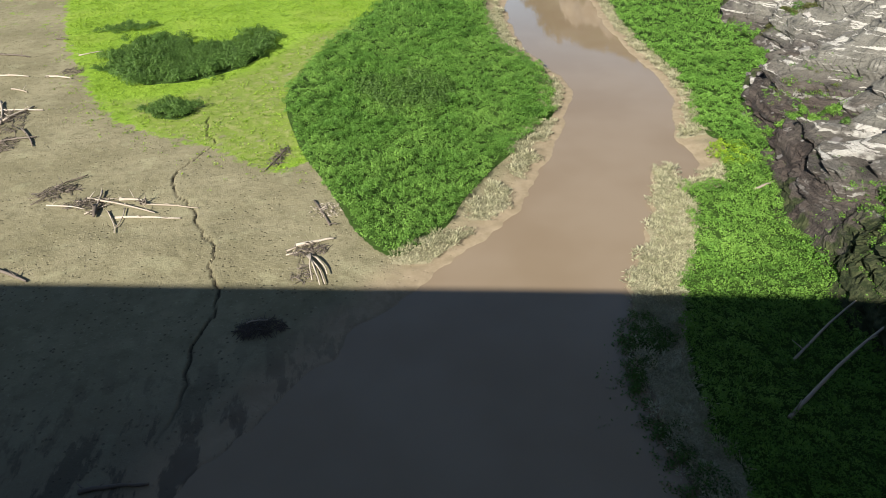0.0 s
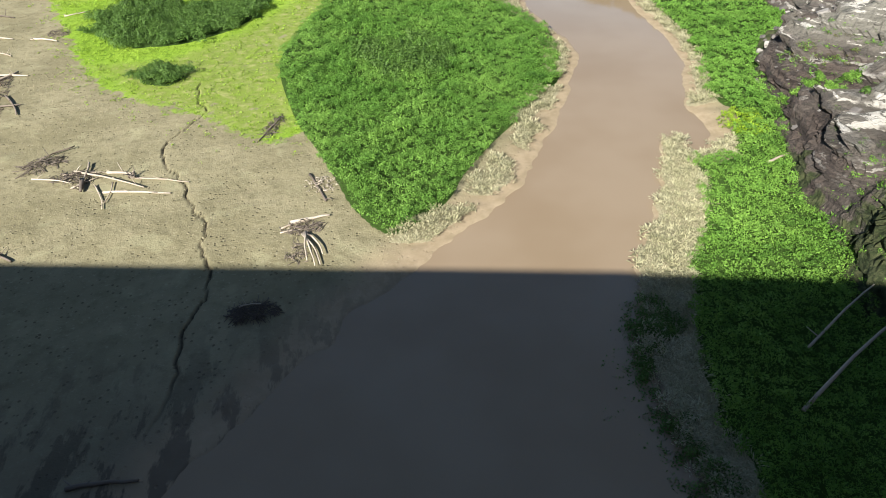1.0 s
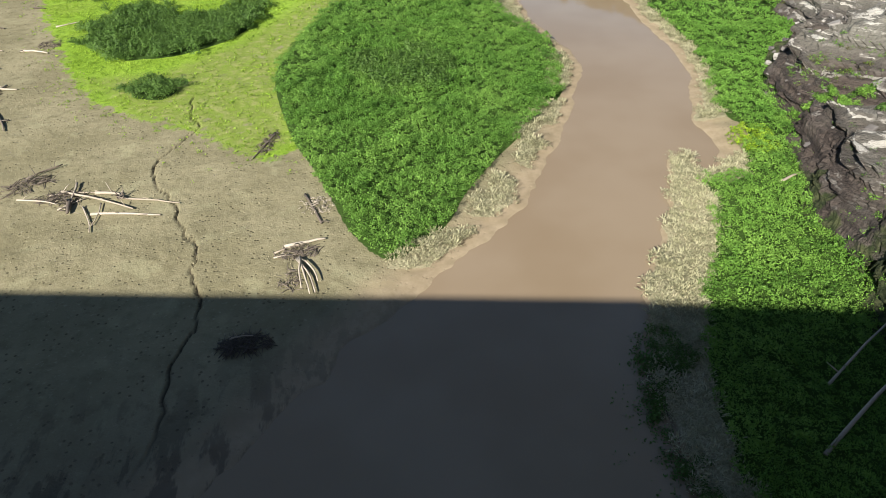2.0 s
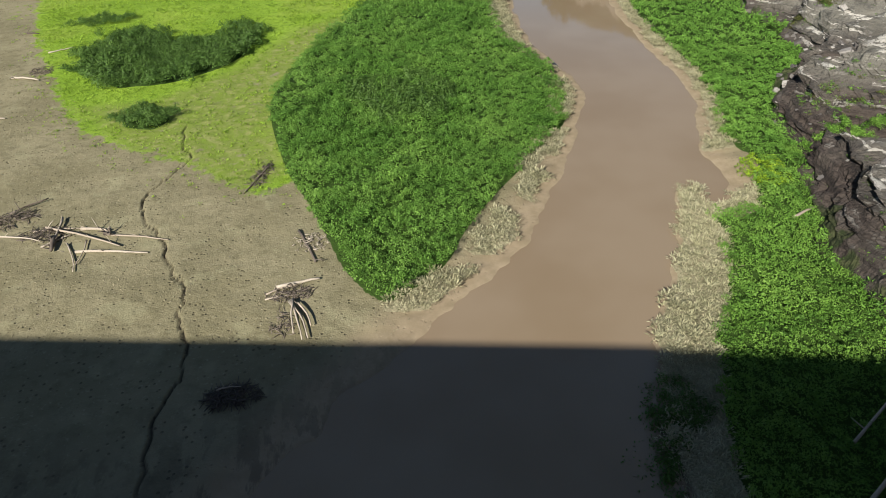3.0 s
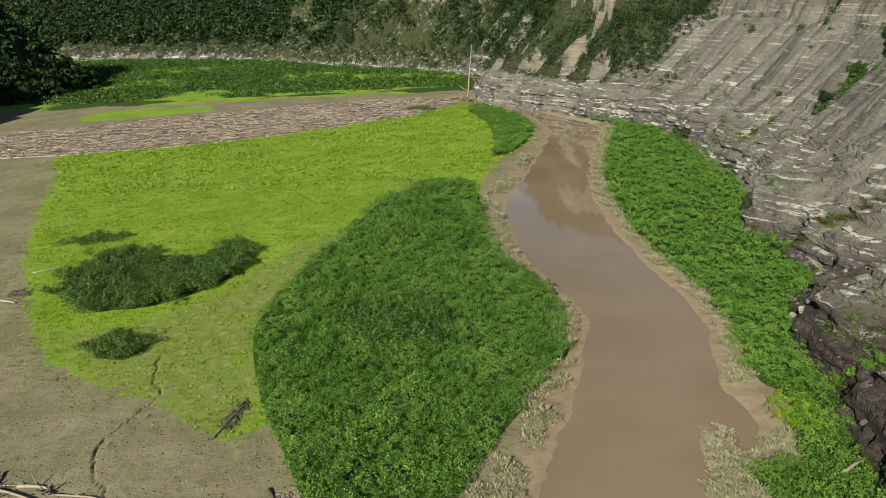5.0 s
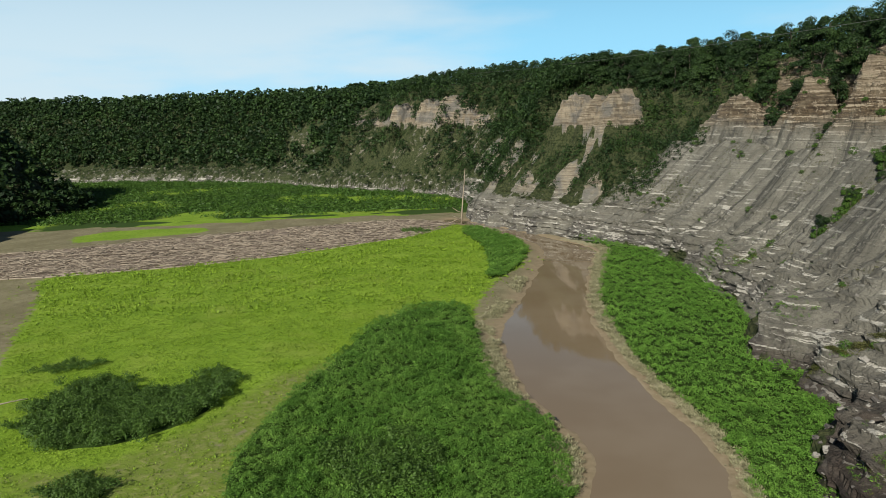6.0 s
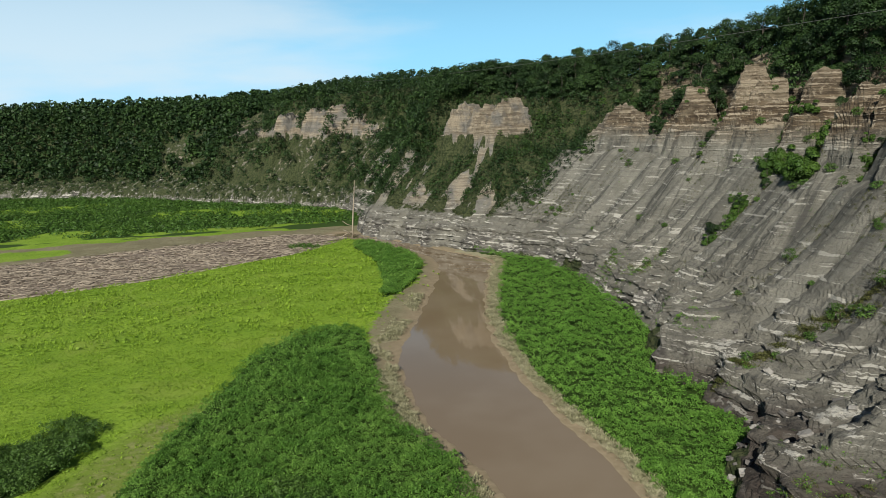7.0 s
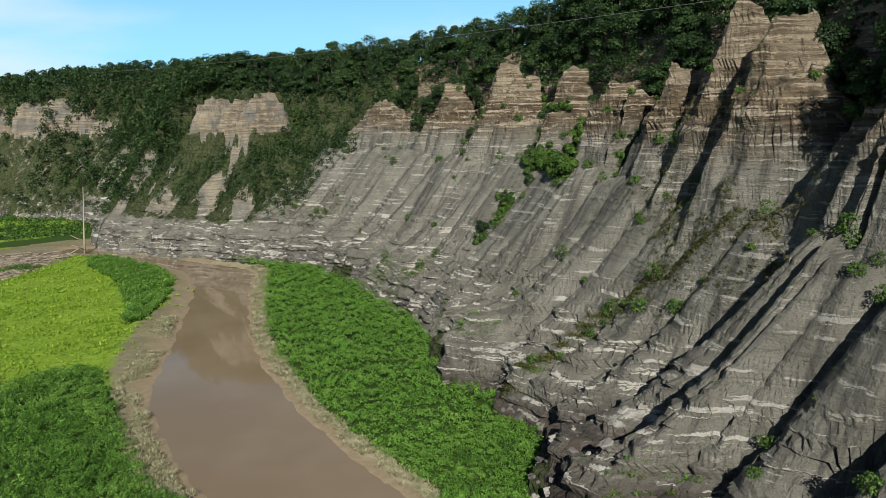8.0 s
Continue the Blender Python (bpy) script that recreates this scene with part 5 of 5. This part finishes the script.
# low growth in the green strips of the cliff
ss, dd, r = jitter_points(90, S_WATER + 40, 2, 66, 1.15, 412)
ok = (patches(ss, dd, GREEN, 105) > -0.15) & (r < 0.85)
fx1, fy1, fnx, fny = foot_at(ss[ok])
pts = np.stack([fx1 + fnx * dd[ok], fy1 + fny * dd[ok], cliff_height(ss[ok], dd[ok]) - 0.1], -1)
tagged(scatter("slope_plants", HERBS + DRYS, pts, 0.85, M_SCRUB, 413), "olive green weeds growing in the cliff's gullies", "plants", kind="stuff")
# the band of scrub that climbs the long gully
sr = np.random.default_rng(427)
run = sr.uniform(1, 46, 1000)
ss = np.interp(run, [1, 14, 24, 31, 37, 44], [240.5, 240.5, 240, 236, 231, 226]) + sr.normal(size=1000) * 0.8
fx1, fy1, fnx, fny = foot_at(ss)
pts = np.stack([fx1 + fnx * run, fy1 + fny * run, cliff_height(ss, run) - 0.1], -1)
tagged(scatter("gully_scrub", HERBS, pts, 0.9, M_SCRUB, 428), "band of olive scrub climbing a long gully", "scrub", kind="stuff")
sr = np.random.default_rng(429)
ss, dd = 230 + sr.normal(size=1400) * 10, 46 + sr.normal(size=1400) * 5
keep = fbm(ss / 5, dd / 5, 3, 430) > 0.48
ss, dd = ss[keep], dd[keep]
fx1, fy1, fnx, fny = foot_at(ss)
pts = np.stack([fx1 + fnx * dd, fy1 + fny * dd, cliff_height(ss, dd) - 0.1], -1)
tagged(scatter("ledge_scrub", HERBS, pts, 0.95, M_SCRUB, 431), "yellowish olive scrub on the ledge below the scarp", "scrub", kind="stuff")
ss, dd, r = jitter_points(90, S_BEND + 30, 1, 70, 2.6, 414)
ok = (fbm(ss / 9, dd / 9, 3, 415) > 0.56) & (r < 0.5)
fx1, fy1, fnx, fny = foot_at(ss[ok])
pts = np.stack([fx1 + fnx * dd[ok], fy1 + fny * dd[ok], cliff_height(ss[ok], dd[ok]) - 0.1], -1)
tagged(scatter("slope_tufts", DRYS, pts, 0.8, M_SHRUB, 416), "sparse small tufts on the bare shale slope", "plants", kind="stuff")
# herbs on the talus beside the shaded bank
ss, dd, r = jitter_points(70, 142, 0, 24, 1.0, 420)
ok = r < 0.9 - 0.7 * smooth(dd, 12, 24)
fx1, fy1, fnx, fny = foot_at(ss[ok])
pts = np.stack([fx1 + fnx * dd[ok], fy1 + fny * dd[ok], cliff_height(ss[ok], dd[ok]) - 0.1], -1)
tagged(scatter("talus_herbs", HERBS, pts, 0.85, M_HERB_R, 421), "green herbs growing up the foot of the cliff", "herbs", kind="stuff")
ss, dd, r = jitter_points(170, 365, 0, 20, 1.0, 422)
ok = (patches(ss, dd, [(331, 7, 4, 10), (352, 4, 8, 6), (184, 12, 4, 14), (290, 2, 9, 4), (262, 3, 8, 4), (237, 3, 6, 5)], 423) > 0.0) & (r < 0.9)
fx1, fy1, fnx, fny = foot_at(ss[ok])
pts = np.stack([fx1 + fnx * dd[ok], fy1 + fny * dd[ok], cliff_height(ss[ok], dd[ok]) - 0.1], -1)
tagged(scatter("talus_herbs", HERBS, pts, 0.8, M_HERB_R, 424), "green herbs climbing from the bank into the gullies", "herbs", kind="stuff")


# herbs and weeds that climb the gully behind the mud cove
sr = np.random.default_rng(433)
run = sr.uniform(-1, 15, 420)
ss = np.interp(run, [-1, 4, 8, 15], [178.5, 176.5, 175, 176]) + sr.normal(size=420) * 1.0
fx1, fy1, fnx, fny = foot_at(ss)
pts = np.stack([fx1 + fnx * run, fy1 + fny * run, cliff_height(ss, run) - 0.1], -1)
tagged(scatter("gully_herbs", HERBS, pts, 0.9, M_HERB_R, 434), "bright green herbs climbing a narrow gully", "herbs", kind="stuff")


# fallen blocks along the foot of the cliff
def rock_mesh(seed):
    r = random.Random(seed)
    bm = bmesh.new()
    bmesh.ops.create_cube(bm, size=1.0)
    bmesh.ops.bevel(bm, geom=bm.edges[:], offset=0.12, segments=1, affect="EDGES")
    for v in bm.verts:
        v.co = Vector((v.co.x * 1.5 + r.uniform(-.25, .25), v.co.y + r.uniform(-.22, .22), v.co.z * 0.6 + r.uniform(-.16, .16)))
    return mesh_of(bm, "rock", M_ROCK, False)


ROCKS = [rock_mesh(430 + k) for k in range(6)]
tr = np.random.default_rng(440)
for k in range(220):
    s = tr.uniform(150, 345) if k < 120 else tr.uniform(345, 520) if k < 150 else tr.uniform(196, 238)
    d = abs(tr.normal()) * 6.5 + (0.3 if s < 345 else 2.0)
    if s > 205 and tr.uniform() < 0.3:
        d = tr.uniform(8, 22)
    x, y, nx1, ny1 = (float(v) for v in foot_at(s))
    z = float(cliff_height(s, d))
    px_, py_ = x + nx1 * d, y + ny1 * d
    rf = float(bed_reach(s, z))
    ob = new("rock", ROCKS[k % 6])
    size = float(0.3 + (0.8 if k < 150 else 1.3) * tr.uniform() ** 2.5)
    ob.matrix_basis = pose(px_ - nx1 * rf, py_ - ny1 * rf, z + 0.15 * size, tr.uniform(-25, 25), tr.uniform(-25, 25), tr.uniform(0, 360)) @ Matrix.Scale(size, 4)
    tagged(ob, "angular fallen shale block on the cliff's foot", "rock", "fallen blocks at the cliff")


# ---- driftwood ----
def log_mesh(points, radii, material, sides=7, name="log"):
    """A bent tapering trunk."""
    bm = bmesh.new()
    tube(bm, points, radii, sides)
    return mesh_of(bm, name, material)


def add_stubs(parent, points, radii, material, stubs, seed):
    """Broken branch stubs along a trunk, each a part of it."""
    r = random.Random(seed)
    for k in range(stubs):
        i = r.randrange(1, len(points))
        p = Vector(points[i - 1]).lerp(Vector(points[i]), r.random())
        way = Vector((r.uniform(-1, 1), r.uniform(-1, 1), r.uniform(0.1, 0.9))).normalized()
        ln, rr = r.uniform(0.5, 2.2), radii[i] * r.uniform(0.3, 0.55)
        line = [p - way * radii[i] * 0.5, p + way * ln * 0.5 + Vector((0, 0, r.uniform(-.1, .2))), p + way * ln]
        part("branch_stub", log_mesh(line, [rr, rr * 0.8, rr * 0.35], material, 5, "branch_stub"), material, parent)


def driftwood(x0, y0, x1, y1, rad, material, label, seed, lift=0.0, bend=0.25, stubs=3, taper=0.55, z0=None, z1=None, name="driftwood_log"):
    """A log lying on the ground from one end to the other."""
    r = random.Random(seed)
    n = 6
    mx, my = (x0 + x1) / 2, (y0 + y1) / 2
    ax, ay = float(x1 - x0), float(y1 - y0)
    pts, radii = [], []
    for k in range(n):
        f = k / (n - 1)
        x, y = x0 + ax * f, y0 + ay * f
        off = bend * math.sin(f * math.pi) + r.uniform(-0.07, 0.07)
        x, y = x - ay / math.hypot(ax, ay) * off, y + ax / math.hypot(ax, ay) * off
        g = float(ground_height(np.array([x]), np.array([y]))[0])
        z = g + rad * 0.8 + lift + r.uniform(0, 0.06)
        if z0 is not None:
            z = z0 + (z1 - z0) * f
        pts.append((x - mx, y - my, z))
        radii.append(rad * (1 - (1 - taper) * f))
    ob = new(name, log_mesh(pts, radii, material, 7, name))
    add_stubs(ob, pts, radii, material, stubs, seed)
    ob.location = (mx, my, 0)
    return tagged(ob, label, "log", "driftwood on the mud")


def brush_heap(cx, cy, rx, ry, count, height, material, label, seed, length=2.2, turn=0.0):
    """A tangle of thin sticks."""
    r = np.random.default_rng(seed)
    bm = bmesh.new()
    g = float(ground_height(np.array([cx]), np.array([cy]))[0])
    for k in range(count):
        a, q = r.uniform(0, 2 * np.pi), np.sqrt(r.uniform(0, 1))
        x, y = q * np.cos(a) * rx, q * np.sin(a) * ry
        x, y = x * math.cos(turn) - y * math.sin(turn), x * math.sin(turn) + y * math.cos(turn)
        h = height * (1 - q) * r.uniform(0.2, 1)
        w, ln = r.uniform(0, np.pi), length * r.uniform(0.4, 1.2)
        v = np.array([np.cos(w), np.sin(w), r.uniform(-0.2, 0.35)]) * ln / 2
        p = np.array([x, y, g + 0.12 + h])
        rr = r.uniform(0.025, 0.08)
        tube(bm, [tuple(p - v), tuple(p + r.normal(size=3) * 0.12), tuple(p + v)], [rr, rr, rr * 0.5], 4)
    ob = new("brush_heap", mesh_of(bm, "brush_heap", material))
    ob.location = (cx, cy, 0)
    return tagged(ob, label, "brushwood", kind="stuff")


PALE, DARKW = M_DRIFT, M_DRIFT_DARK
LOGS = [(-51, 101.2, -39, 99.2, .34), (-47, 105.3, -36.5, 102.4, .24), (-58, 108.5, -44, 101.5, .3), (-56, 111, -55.5, 102.5, .3), (-52, 107.5, -47, 106.6, .42),
        (-53, 103.5, -49.5, 95.5, .2), (-50, 104, -49.8, 97.5, .16), (-65, 107, -57.5, 104.5, .22), (-60, 108, -52, 108, .2), (-57, 103, -53, 106, .2)]
for i, (x0, y0, x1, y1, rr) in enumerate(LOGS):
    driftwood(x0, y0, x1, y1, rr * 0.75, PALE, "bleached tree trunk in a driftwood jam on dry mud", 700 + i, 0.12 * (i % 4), 0.3, 2 + i % 3)
driftwood(-55.6, 105, -54.8, 101.5, .5, DARKW, "dark upturned root stump in the driftwood jam", 720, 0.2, 0.1, 6)
driftwood(-47.6, 105.6, -46.4, 105.2, .45, DARKW, "dark root end of a bleached log", 721, 0.05, 0.05, 7)
brush_heap(-65, 112.5, 4.5, 2.6, 120, 0.9, DARKW, "tangle of grey dead branches on the mud", 731, 2.6, 0.6)
brush_heap(-57.5, 107, 4.5, 2.2, 110, 0.7, DARKW, "tangle of broken sticks under the bleached logs", 732, 2.2)
driftwood(-66, 114, -61, 118.5, .2, DARKW, "dark branch sticking out of the brush heap", 733, 0.3)
# wood near the point of the herbs
driftwood(-15.2, 102, -12, 93, .24, DARKW, "grey straight log lying on cracked mud", 740, 0, 0.1, 1, 0.8)
driftwood(-17.5, 87.2, -11.2, 88.6, .3, PALE, "pale broken log on a bed of twigs", 741, 0.1, 0.2, 2)
driftwood(-19, 86, -14.5, 87.8, .15, PALE, "thin pale log among twigs", 742)
driftwood(-19, 84.8, -15, 85.4, .13, PALE, "thin pale log among twigs", 743)
brush_heap(-15.5, 86, 3.6, 1.8, 120, 0.35, DARKW, "low bed of grey twigs on the mud", 744, 1.6)
for i, (x1, y1, b) in enumerate([(-12.2, 75.4, .5), (-13.0, 75.0, .2), (-11.9, 77.6, .7), (-14.2, 76.2, -.2)]):
    driftwood(-15.4 + 0.2 * i, 83.6, x1, y1, .19, PALE, "curved bleached limb of an uprooted stump", 750 + i, 0.35 + 0.1 * i, b, 0, 0.5)
brush_heap(-16.2, 79.5, 1.6, 3.2, 60, 0.4, DARKW, "dark twigs beside the bleached stump", 755, 1.4, 0.2)
brush_heap(-13, 98.5, 3.2, 2.6, 90, 0.25, PALE, "thin litter of pale twigs at the herbs' edge", 756, 1.1)
brush_heap(-23.5, 122, 1.6, 5.0, 90, 0.5, DARKW, "line of grey sticks washed against the grass", 757, 2.0, -0.25)
driftwood(-22.5, 126, -26, 115.5, .2, DARKW, "thin grey log washed against the grass", 758)
# along the western mud
for i, (x0, y0, x1, y1, rr) in enumerate([(-112, 202, -102, 198, .3), (-105, 183, -96, 181, .28), (-94, 157, -83, 155.5, .3), (-88, 138, -79, 140, .3), (-96, 163, -90, 148, .35), (-91, 180, -83.5, 177.3, .3),
                                          (-100, 214, -96, 213, .25), (-92, 133, -84, 131, .25), (-90, 150, -86, 158, .4), (-84, 145, -78, 135, .28), (-97, 172, -92, 169, .22), (-88, 197, -82, 200, .2)]):
    driftwood(x0, y0, x1, y1, rr, PALE if i % 3 else DARKW, "bleached driftwood trunk stranded on the dry mud" if i % 3 else "dark driftwood trunk stranded on the dry mud", 760 + i, 0.05, 0.4, 3)
brush_heap(-89, 150, 4, 8, 160, 0.9, DARKW, "heap of grey branches stranded on the mud", 775, 2.6, 0.3)
brush_heap(-85, 137, 3.5, 4, 110, 0.7, DARKW, "heap of dead branches stranded on the mud", 776, 2.4)
brush_heap(-85, 184, 3, 4, 70, 0.4, DARKW, "scattered dead branches at the meadow's edge", 777, 2.0)
driftwood(-66, 86.5, -59.6, 82.6, .32, DARKW, "dark wet log half sunk in mud", 778)
# in the shade
brush_heap(-21, 66.3, 3.6, 2.0, 200, 0.9, DARKW, "dark heap of wet branches in deep shade", 779, 2.2)
driftwood(-23, 66.9, -20, 67.2, .12, PALE, "thin pale stick on the dark brush heap", 780, 0.7)
driftwood(-38, 40.2, -30.5, 40.6, .3, DARKW, "dark sunken log by the shaded water", 781)
driftwood(44, 40.5, 67.2, 54, .28, PALE, "long fallen grey trunk in the shaded reeds", 782, 0, 0.6, 2, 0.45, 1.6, 5.5)
driftwood(49.2, 49.5, 67.2, 60, .2, PALE, "fallen grey trunk in the shaded reeds", 783, 0, 0.5, 2, 0.4, 2.0, 5.4)
driftwood(64.5, 92.5, 69.5, 95, .28, PALE, "bleached log among green bank plants", 784, 1.4, 0.1, 0)
brush_heap(70.5, 72, 3.0, 3.5, 90, 1.6, PALE, "pale dead branches at the cliff's foot", 785, 2.6)

# the great raft of driftwood beyond the meadow
x, y, r = jitter_points(-235, 58, 350, 478, 1.35, 801)
deep = inside_depth(x, y, DRIFT) + 2.0 * (fbm(x / 6, y / 6, 3, 802) - 0.5)
ok = (deep > 0.4) & (r < 0.22 + 0.75 * smooth(fbm(x / 12, y / 5, 3, 803), 0.35, 0.6))
x, y, deep = x[ok], y[ok], deep[ok]
dr = np.random.default_rng(804)
n = len(x)
ang = 0.28 + dr.normal(size=n) * 0.6
ln, rad = 1.0 + 7.5 * dr.uniform(0, 1, n) ** 2, 0.05 + 0.17 * dr.uniform(0, 1, n) ** 1.5
h = 0.35 + dr.uniform(0, 0.6, n)
ax = np.stack([np.cos(ang), np.sin(ang), dr.normal(size=n) * 0.06], -1) * (ln / 2)[:, None]
side = np.stack([-np.sin(ang), np.cos(ang), 0 * ang], -1) * rad[:, None]
upv = np.stack([0 * ang, 0 * ang, rad], -1)
c = np.stack([x, y, ground_height(x, y) + h], -1)
corner = [c + sa * ax + q * (1.0 if sa < 0 else 0.6) for sa in (-1, 1) for q in (side, upv, -side, -upv)]
V = np.stack(corner, 1)
quad = np.array([(0, 1, 5, 4), (1, 2, 6, 5), (2, 3, 7, 6), (3, 0, 4, 7), (0, 3, 2, 1), (4, 5, 6, 7)])
near_band = (deep < 9) & (x > -120) & (x < 0) & (dr.uniform(size=n) < 0.2)
rest = ~near_band
me = bpy.data.meshes.new("driftwood_raft")
fill_mesh(me, V[rest].reshape(-1, 3), (np.arange(rest.sum())[:, None, None] * 8 + quad[None]).reshape(-1, 4))
me.materials.append(M_DRIFT)
tagged(new("driftwood_raft", me), "wide raft of bleached and grey driftwood stranded on mud", "driftwood", kind="stuff")
for k in np.flatnonzero(near_band)[:70]:
    a = ax[k] * 1.5
    driftwood(float(x[k] - a[0]), float(y[k] - a[1]), float(x[k] + a[0]), float(y[k] + a[1]), float(rad[k] * 1.2), PALE if k % 3 else DARKW,
              "bleached log lying on the driftwood raft" if k % 3 else "grey log lying on the driftwood raft", 900 + int(k), 0.5, 0.2, 1)

# the boom: a line of floats that holds the wood
BOOM = spline([(-190, 350), (-142, 348.5), (-120, 351.5), (-98, 354.5), (-75, 359.5), (-51, 367.5), (-26, 379.5), (2, 397), (30, 414), (50, 440)], 5.2)
boom = tagged(new("log_boom"), "line of pale floating boom timbers along the driftwood", "boom")
fb = bmesh.new()
tube(fb, [(-2.45, 0, 0.25), (-2.3, 0, 0.3), (2.3, 0, 0.3), (2.45, 0, 0.25)], [0.2, 0.34, 0.34, 0.2], 8)
float_me = mesh_of(fb, "timber", M_DRIFT)
for (ax_, ay_), (bx_, by_) in zip(BOOM[:-1], BOOM[1:]):
    ob = new("timber", float_me)
    ob.parent = boom
    ob.matrix_basis = pose((ax_ + bx_) / 2, (ay_ + by_) / 2, 0.45, 0, 0, math.degrees(math.atan2(by_ - ay_, bx_ - ax_)))

# the dead tree at the bend
snag = tagged(new("dead_tree"), "tall bare bleached dead tree leaning at the river bend", "tree")
snag.location = (60, 452, 0)
part("trunk", log_mesh([(0, 0, -0.5), (0.6, 0, 8), (1.4, 0.5, 16), (2.4, 0.6, 25), (3.2, 1.0, 34)], [.55, .45, .38, .28, .12], M_DRIFT, 7, "trunk"), M_DRIFT, snag)
for i, pts in enumerate([[(0.4, 0, 4), (-4, -1, 2.5), (-9, -3, 0.6)], [(0.6, 0, 7), (-2.5, -.5, 8.2), (-5.5, -1, 10.5)], [(0.2, 0, 2), (-3, -3, 4.5), (-6, -5, 6)]]):
    part("limb", log_mesh(pts, [.3, .22, .1], M_DRIFT, 6, "limb"), M_DRIFT, snag)

# small plants and bushes on the shaded bank
SHADE = [(32, 60, 3.4), (30, 55, 4.0), (27, 51, 3.0), (25, 46, 4.4), (28, 40, 4.0), (34, 57, 2.6), (30, 34, 3.6)]
for i, (bx1, by1, br) in enumerate(SHADE):
    rr = np.random.default_rng(850 + i)
    a, q = rr.uniform(0, 2 * np.pi, 40), br * np.sqrt(rr.uniform(0, 1, 40))
    ob = scatter("bank_bush", SHRUBS, on_ground(bx1 + q * np.cos(a), by1 + q * np.sin(a)), 0.7, M_SHRUB, 860 + i)
    tagged(ob, "dark low bush on the shaded silt bank", "bush", "bushes on the silt bank")
# bright clump at the mud cove
rr = np.random.default_rng(870)
a, q = rr.uniform(0, 2 * np.pi, 90), 5.5 * np.sqrt(rr.uniform(0, 1, 90))
ob = scatter("bright_clump", HERBS, on_ground(67.5 + q * np.cos(a) * 0.8, 108 + q * np.sin(a)) + np.array([0, 0, 0.9]), 1.05, M_LIME, 871)
tagged(ob, "bright yellow-green plants beside the mud cove", "plants")
# the little spit of silted plants that shelters the mud cove
rr = np.random.default_rng(874)
f = rr.uniform(0, 1, 70)
px1, py1 = 48.5 + 4.5 * f + rr.normal(size=70) * 0.9, 96 + 11 * f + rr.normal(size=70) * 0.9
pts = np.stack([px1, py1, np.maximum(ground_height(px1, py1), -0.15)], -1)
tagged(scatter("spit_plants", DRYS, pts, 0.95, M_DRY, 875), "pale silt-covered plants on a spit in the water", "plants", kind="stuff")
# dark low growth by the boom's end
rr = np.random.default_rng(872)
a, q = rr.uniform(0, 2 * np.pi, 40), np.sqrt(rr.uniform(0, 1, 40))
ob = scatter("low_bush", SHRUBS, on_ground(30 + 9 * q * np.cos(a), 427 + 6 * q * np.sin(a)), 1.3, M_SHRUB, 873)
tagged(ob, "low dark bush at the end of the driftwood", "bush")

# lumps of dried mud and small litter on the flats
x, y, r = jitter_points(-95, 2, 76, 165, 0.9, 880)
open_mud = (inside_depth(x, y, MEADOW) < 2) & (inside_depth(x, y, DARK_MASS) < -0.5) & (bank_gap(x, y) > 2.5)
ok = open_mud & (r < 0.5 * smooth(fbm(x / 8, y / 8, 3, 881), 0.42, 0.62))
LUMPS = []
for k in range(4):
    rr = np.random.default_rng(882 + k)
    top = np.array([0.02, 0.01, 0.11]) + rr.normal(size=3) * 0.02
    ring = np.stack([np.cos(np.arange(6) * np.pi / 3), np.sin(np.arange(6) * np.pi / 3), -0.3 + 0 * np.arange(6)], -1) * np.array([0.17, 0.13, 0.1]) * rr.uniform(0.8, 1.2, (6, 1))
    LUMPS.append(np.stack([np.stack([ring[2 * i], ring[2 * i + 1], ring[(2 * i + 2) % 6], top]) for i in range(3)]))
k_lump = plain_material("dried_mud_lump", (0.15, 0.13, 0.08), (0.25, 0.22, 0.14), 1.0)
tagged(scatter("mud_lumps", LUMPS, on_ground(x[ok], y[ok]), 1.3, k_lump, 886), "small lumps of dried mud scattered over the flat", "mud", kind="stuff")
x, y, r = jitter_points(-95, 2, 76, 150, 1.6, 887)
ok = (inside_depth(x, y, MEADOW) < 0) & (inside_depth(x, y, DARK_MASS) < -0.5) & (bank_gap(x, y) > 3) & (r < 0.55 * smooth(fbm(x / 10, y / 10, 3, 888), 0.5, 0.66))
STICKS = [blade_clump(2, 0.4, 0.12, 0.035, 890 + k) * np.array([2.2, 2.2, 0.6]) for k in range(4)]
tagged(scatter("twig_litter", STICKS, on_ground(x[ok], y[ok]) + np.array([0, 0, 0.03]), 1.1, M_DRIFT_DARK, 889), "scattered small twigs on the dry mud", "twigs", kind="stuff")
# sparse weeds where the meadow thins out over the mud
x, y, r = jitter_points(-95, -8, 108, 240, 0.9, 893)
m = inside_depth(x, y, MEADOW)
ok = (m < 3) & (m > -14) & (r < 0.35 * smooth(m, -14, 1) * smooth(fbm(x / 6, y / 6, 3, 894), 0.42, 0.6)) & (inside_depth(x, y, DARK_MASS) < 0)
tagged(scatter("sparse_weeds", TUFTS, on_ground(x[ok], y[ok]), 0.55, M_MEADOW, 895), "thin weeds spreading from the meadow onto mud", "weeds", kind="stuff")

# the wire that hangs along the top of the gorge
bm = bmesh.new()
line = [(110 + (640 - q) * 0.16, q, 4.565e-5 * q * q - 0.02046 * q + 95.3) for q in range(165, 701, 15)]
tube(bm, line, [0.055] * len(line), 5)
tagged(new("overhead_wire", mesh_of(bm, "overhead_wire", M_CABLE)), "thin pale overhead wire strung along the wooded cliff top", "wire")
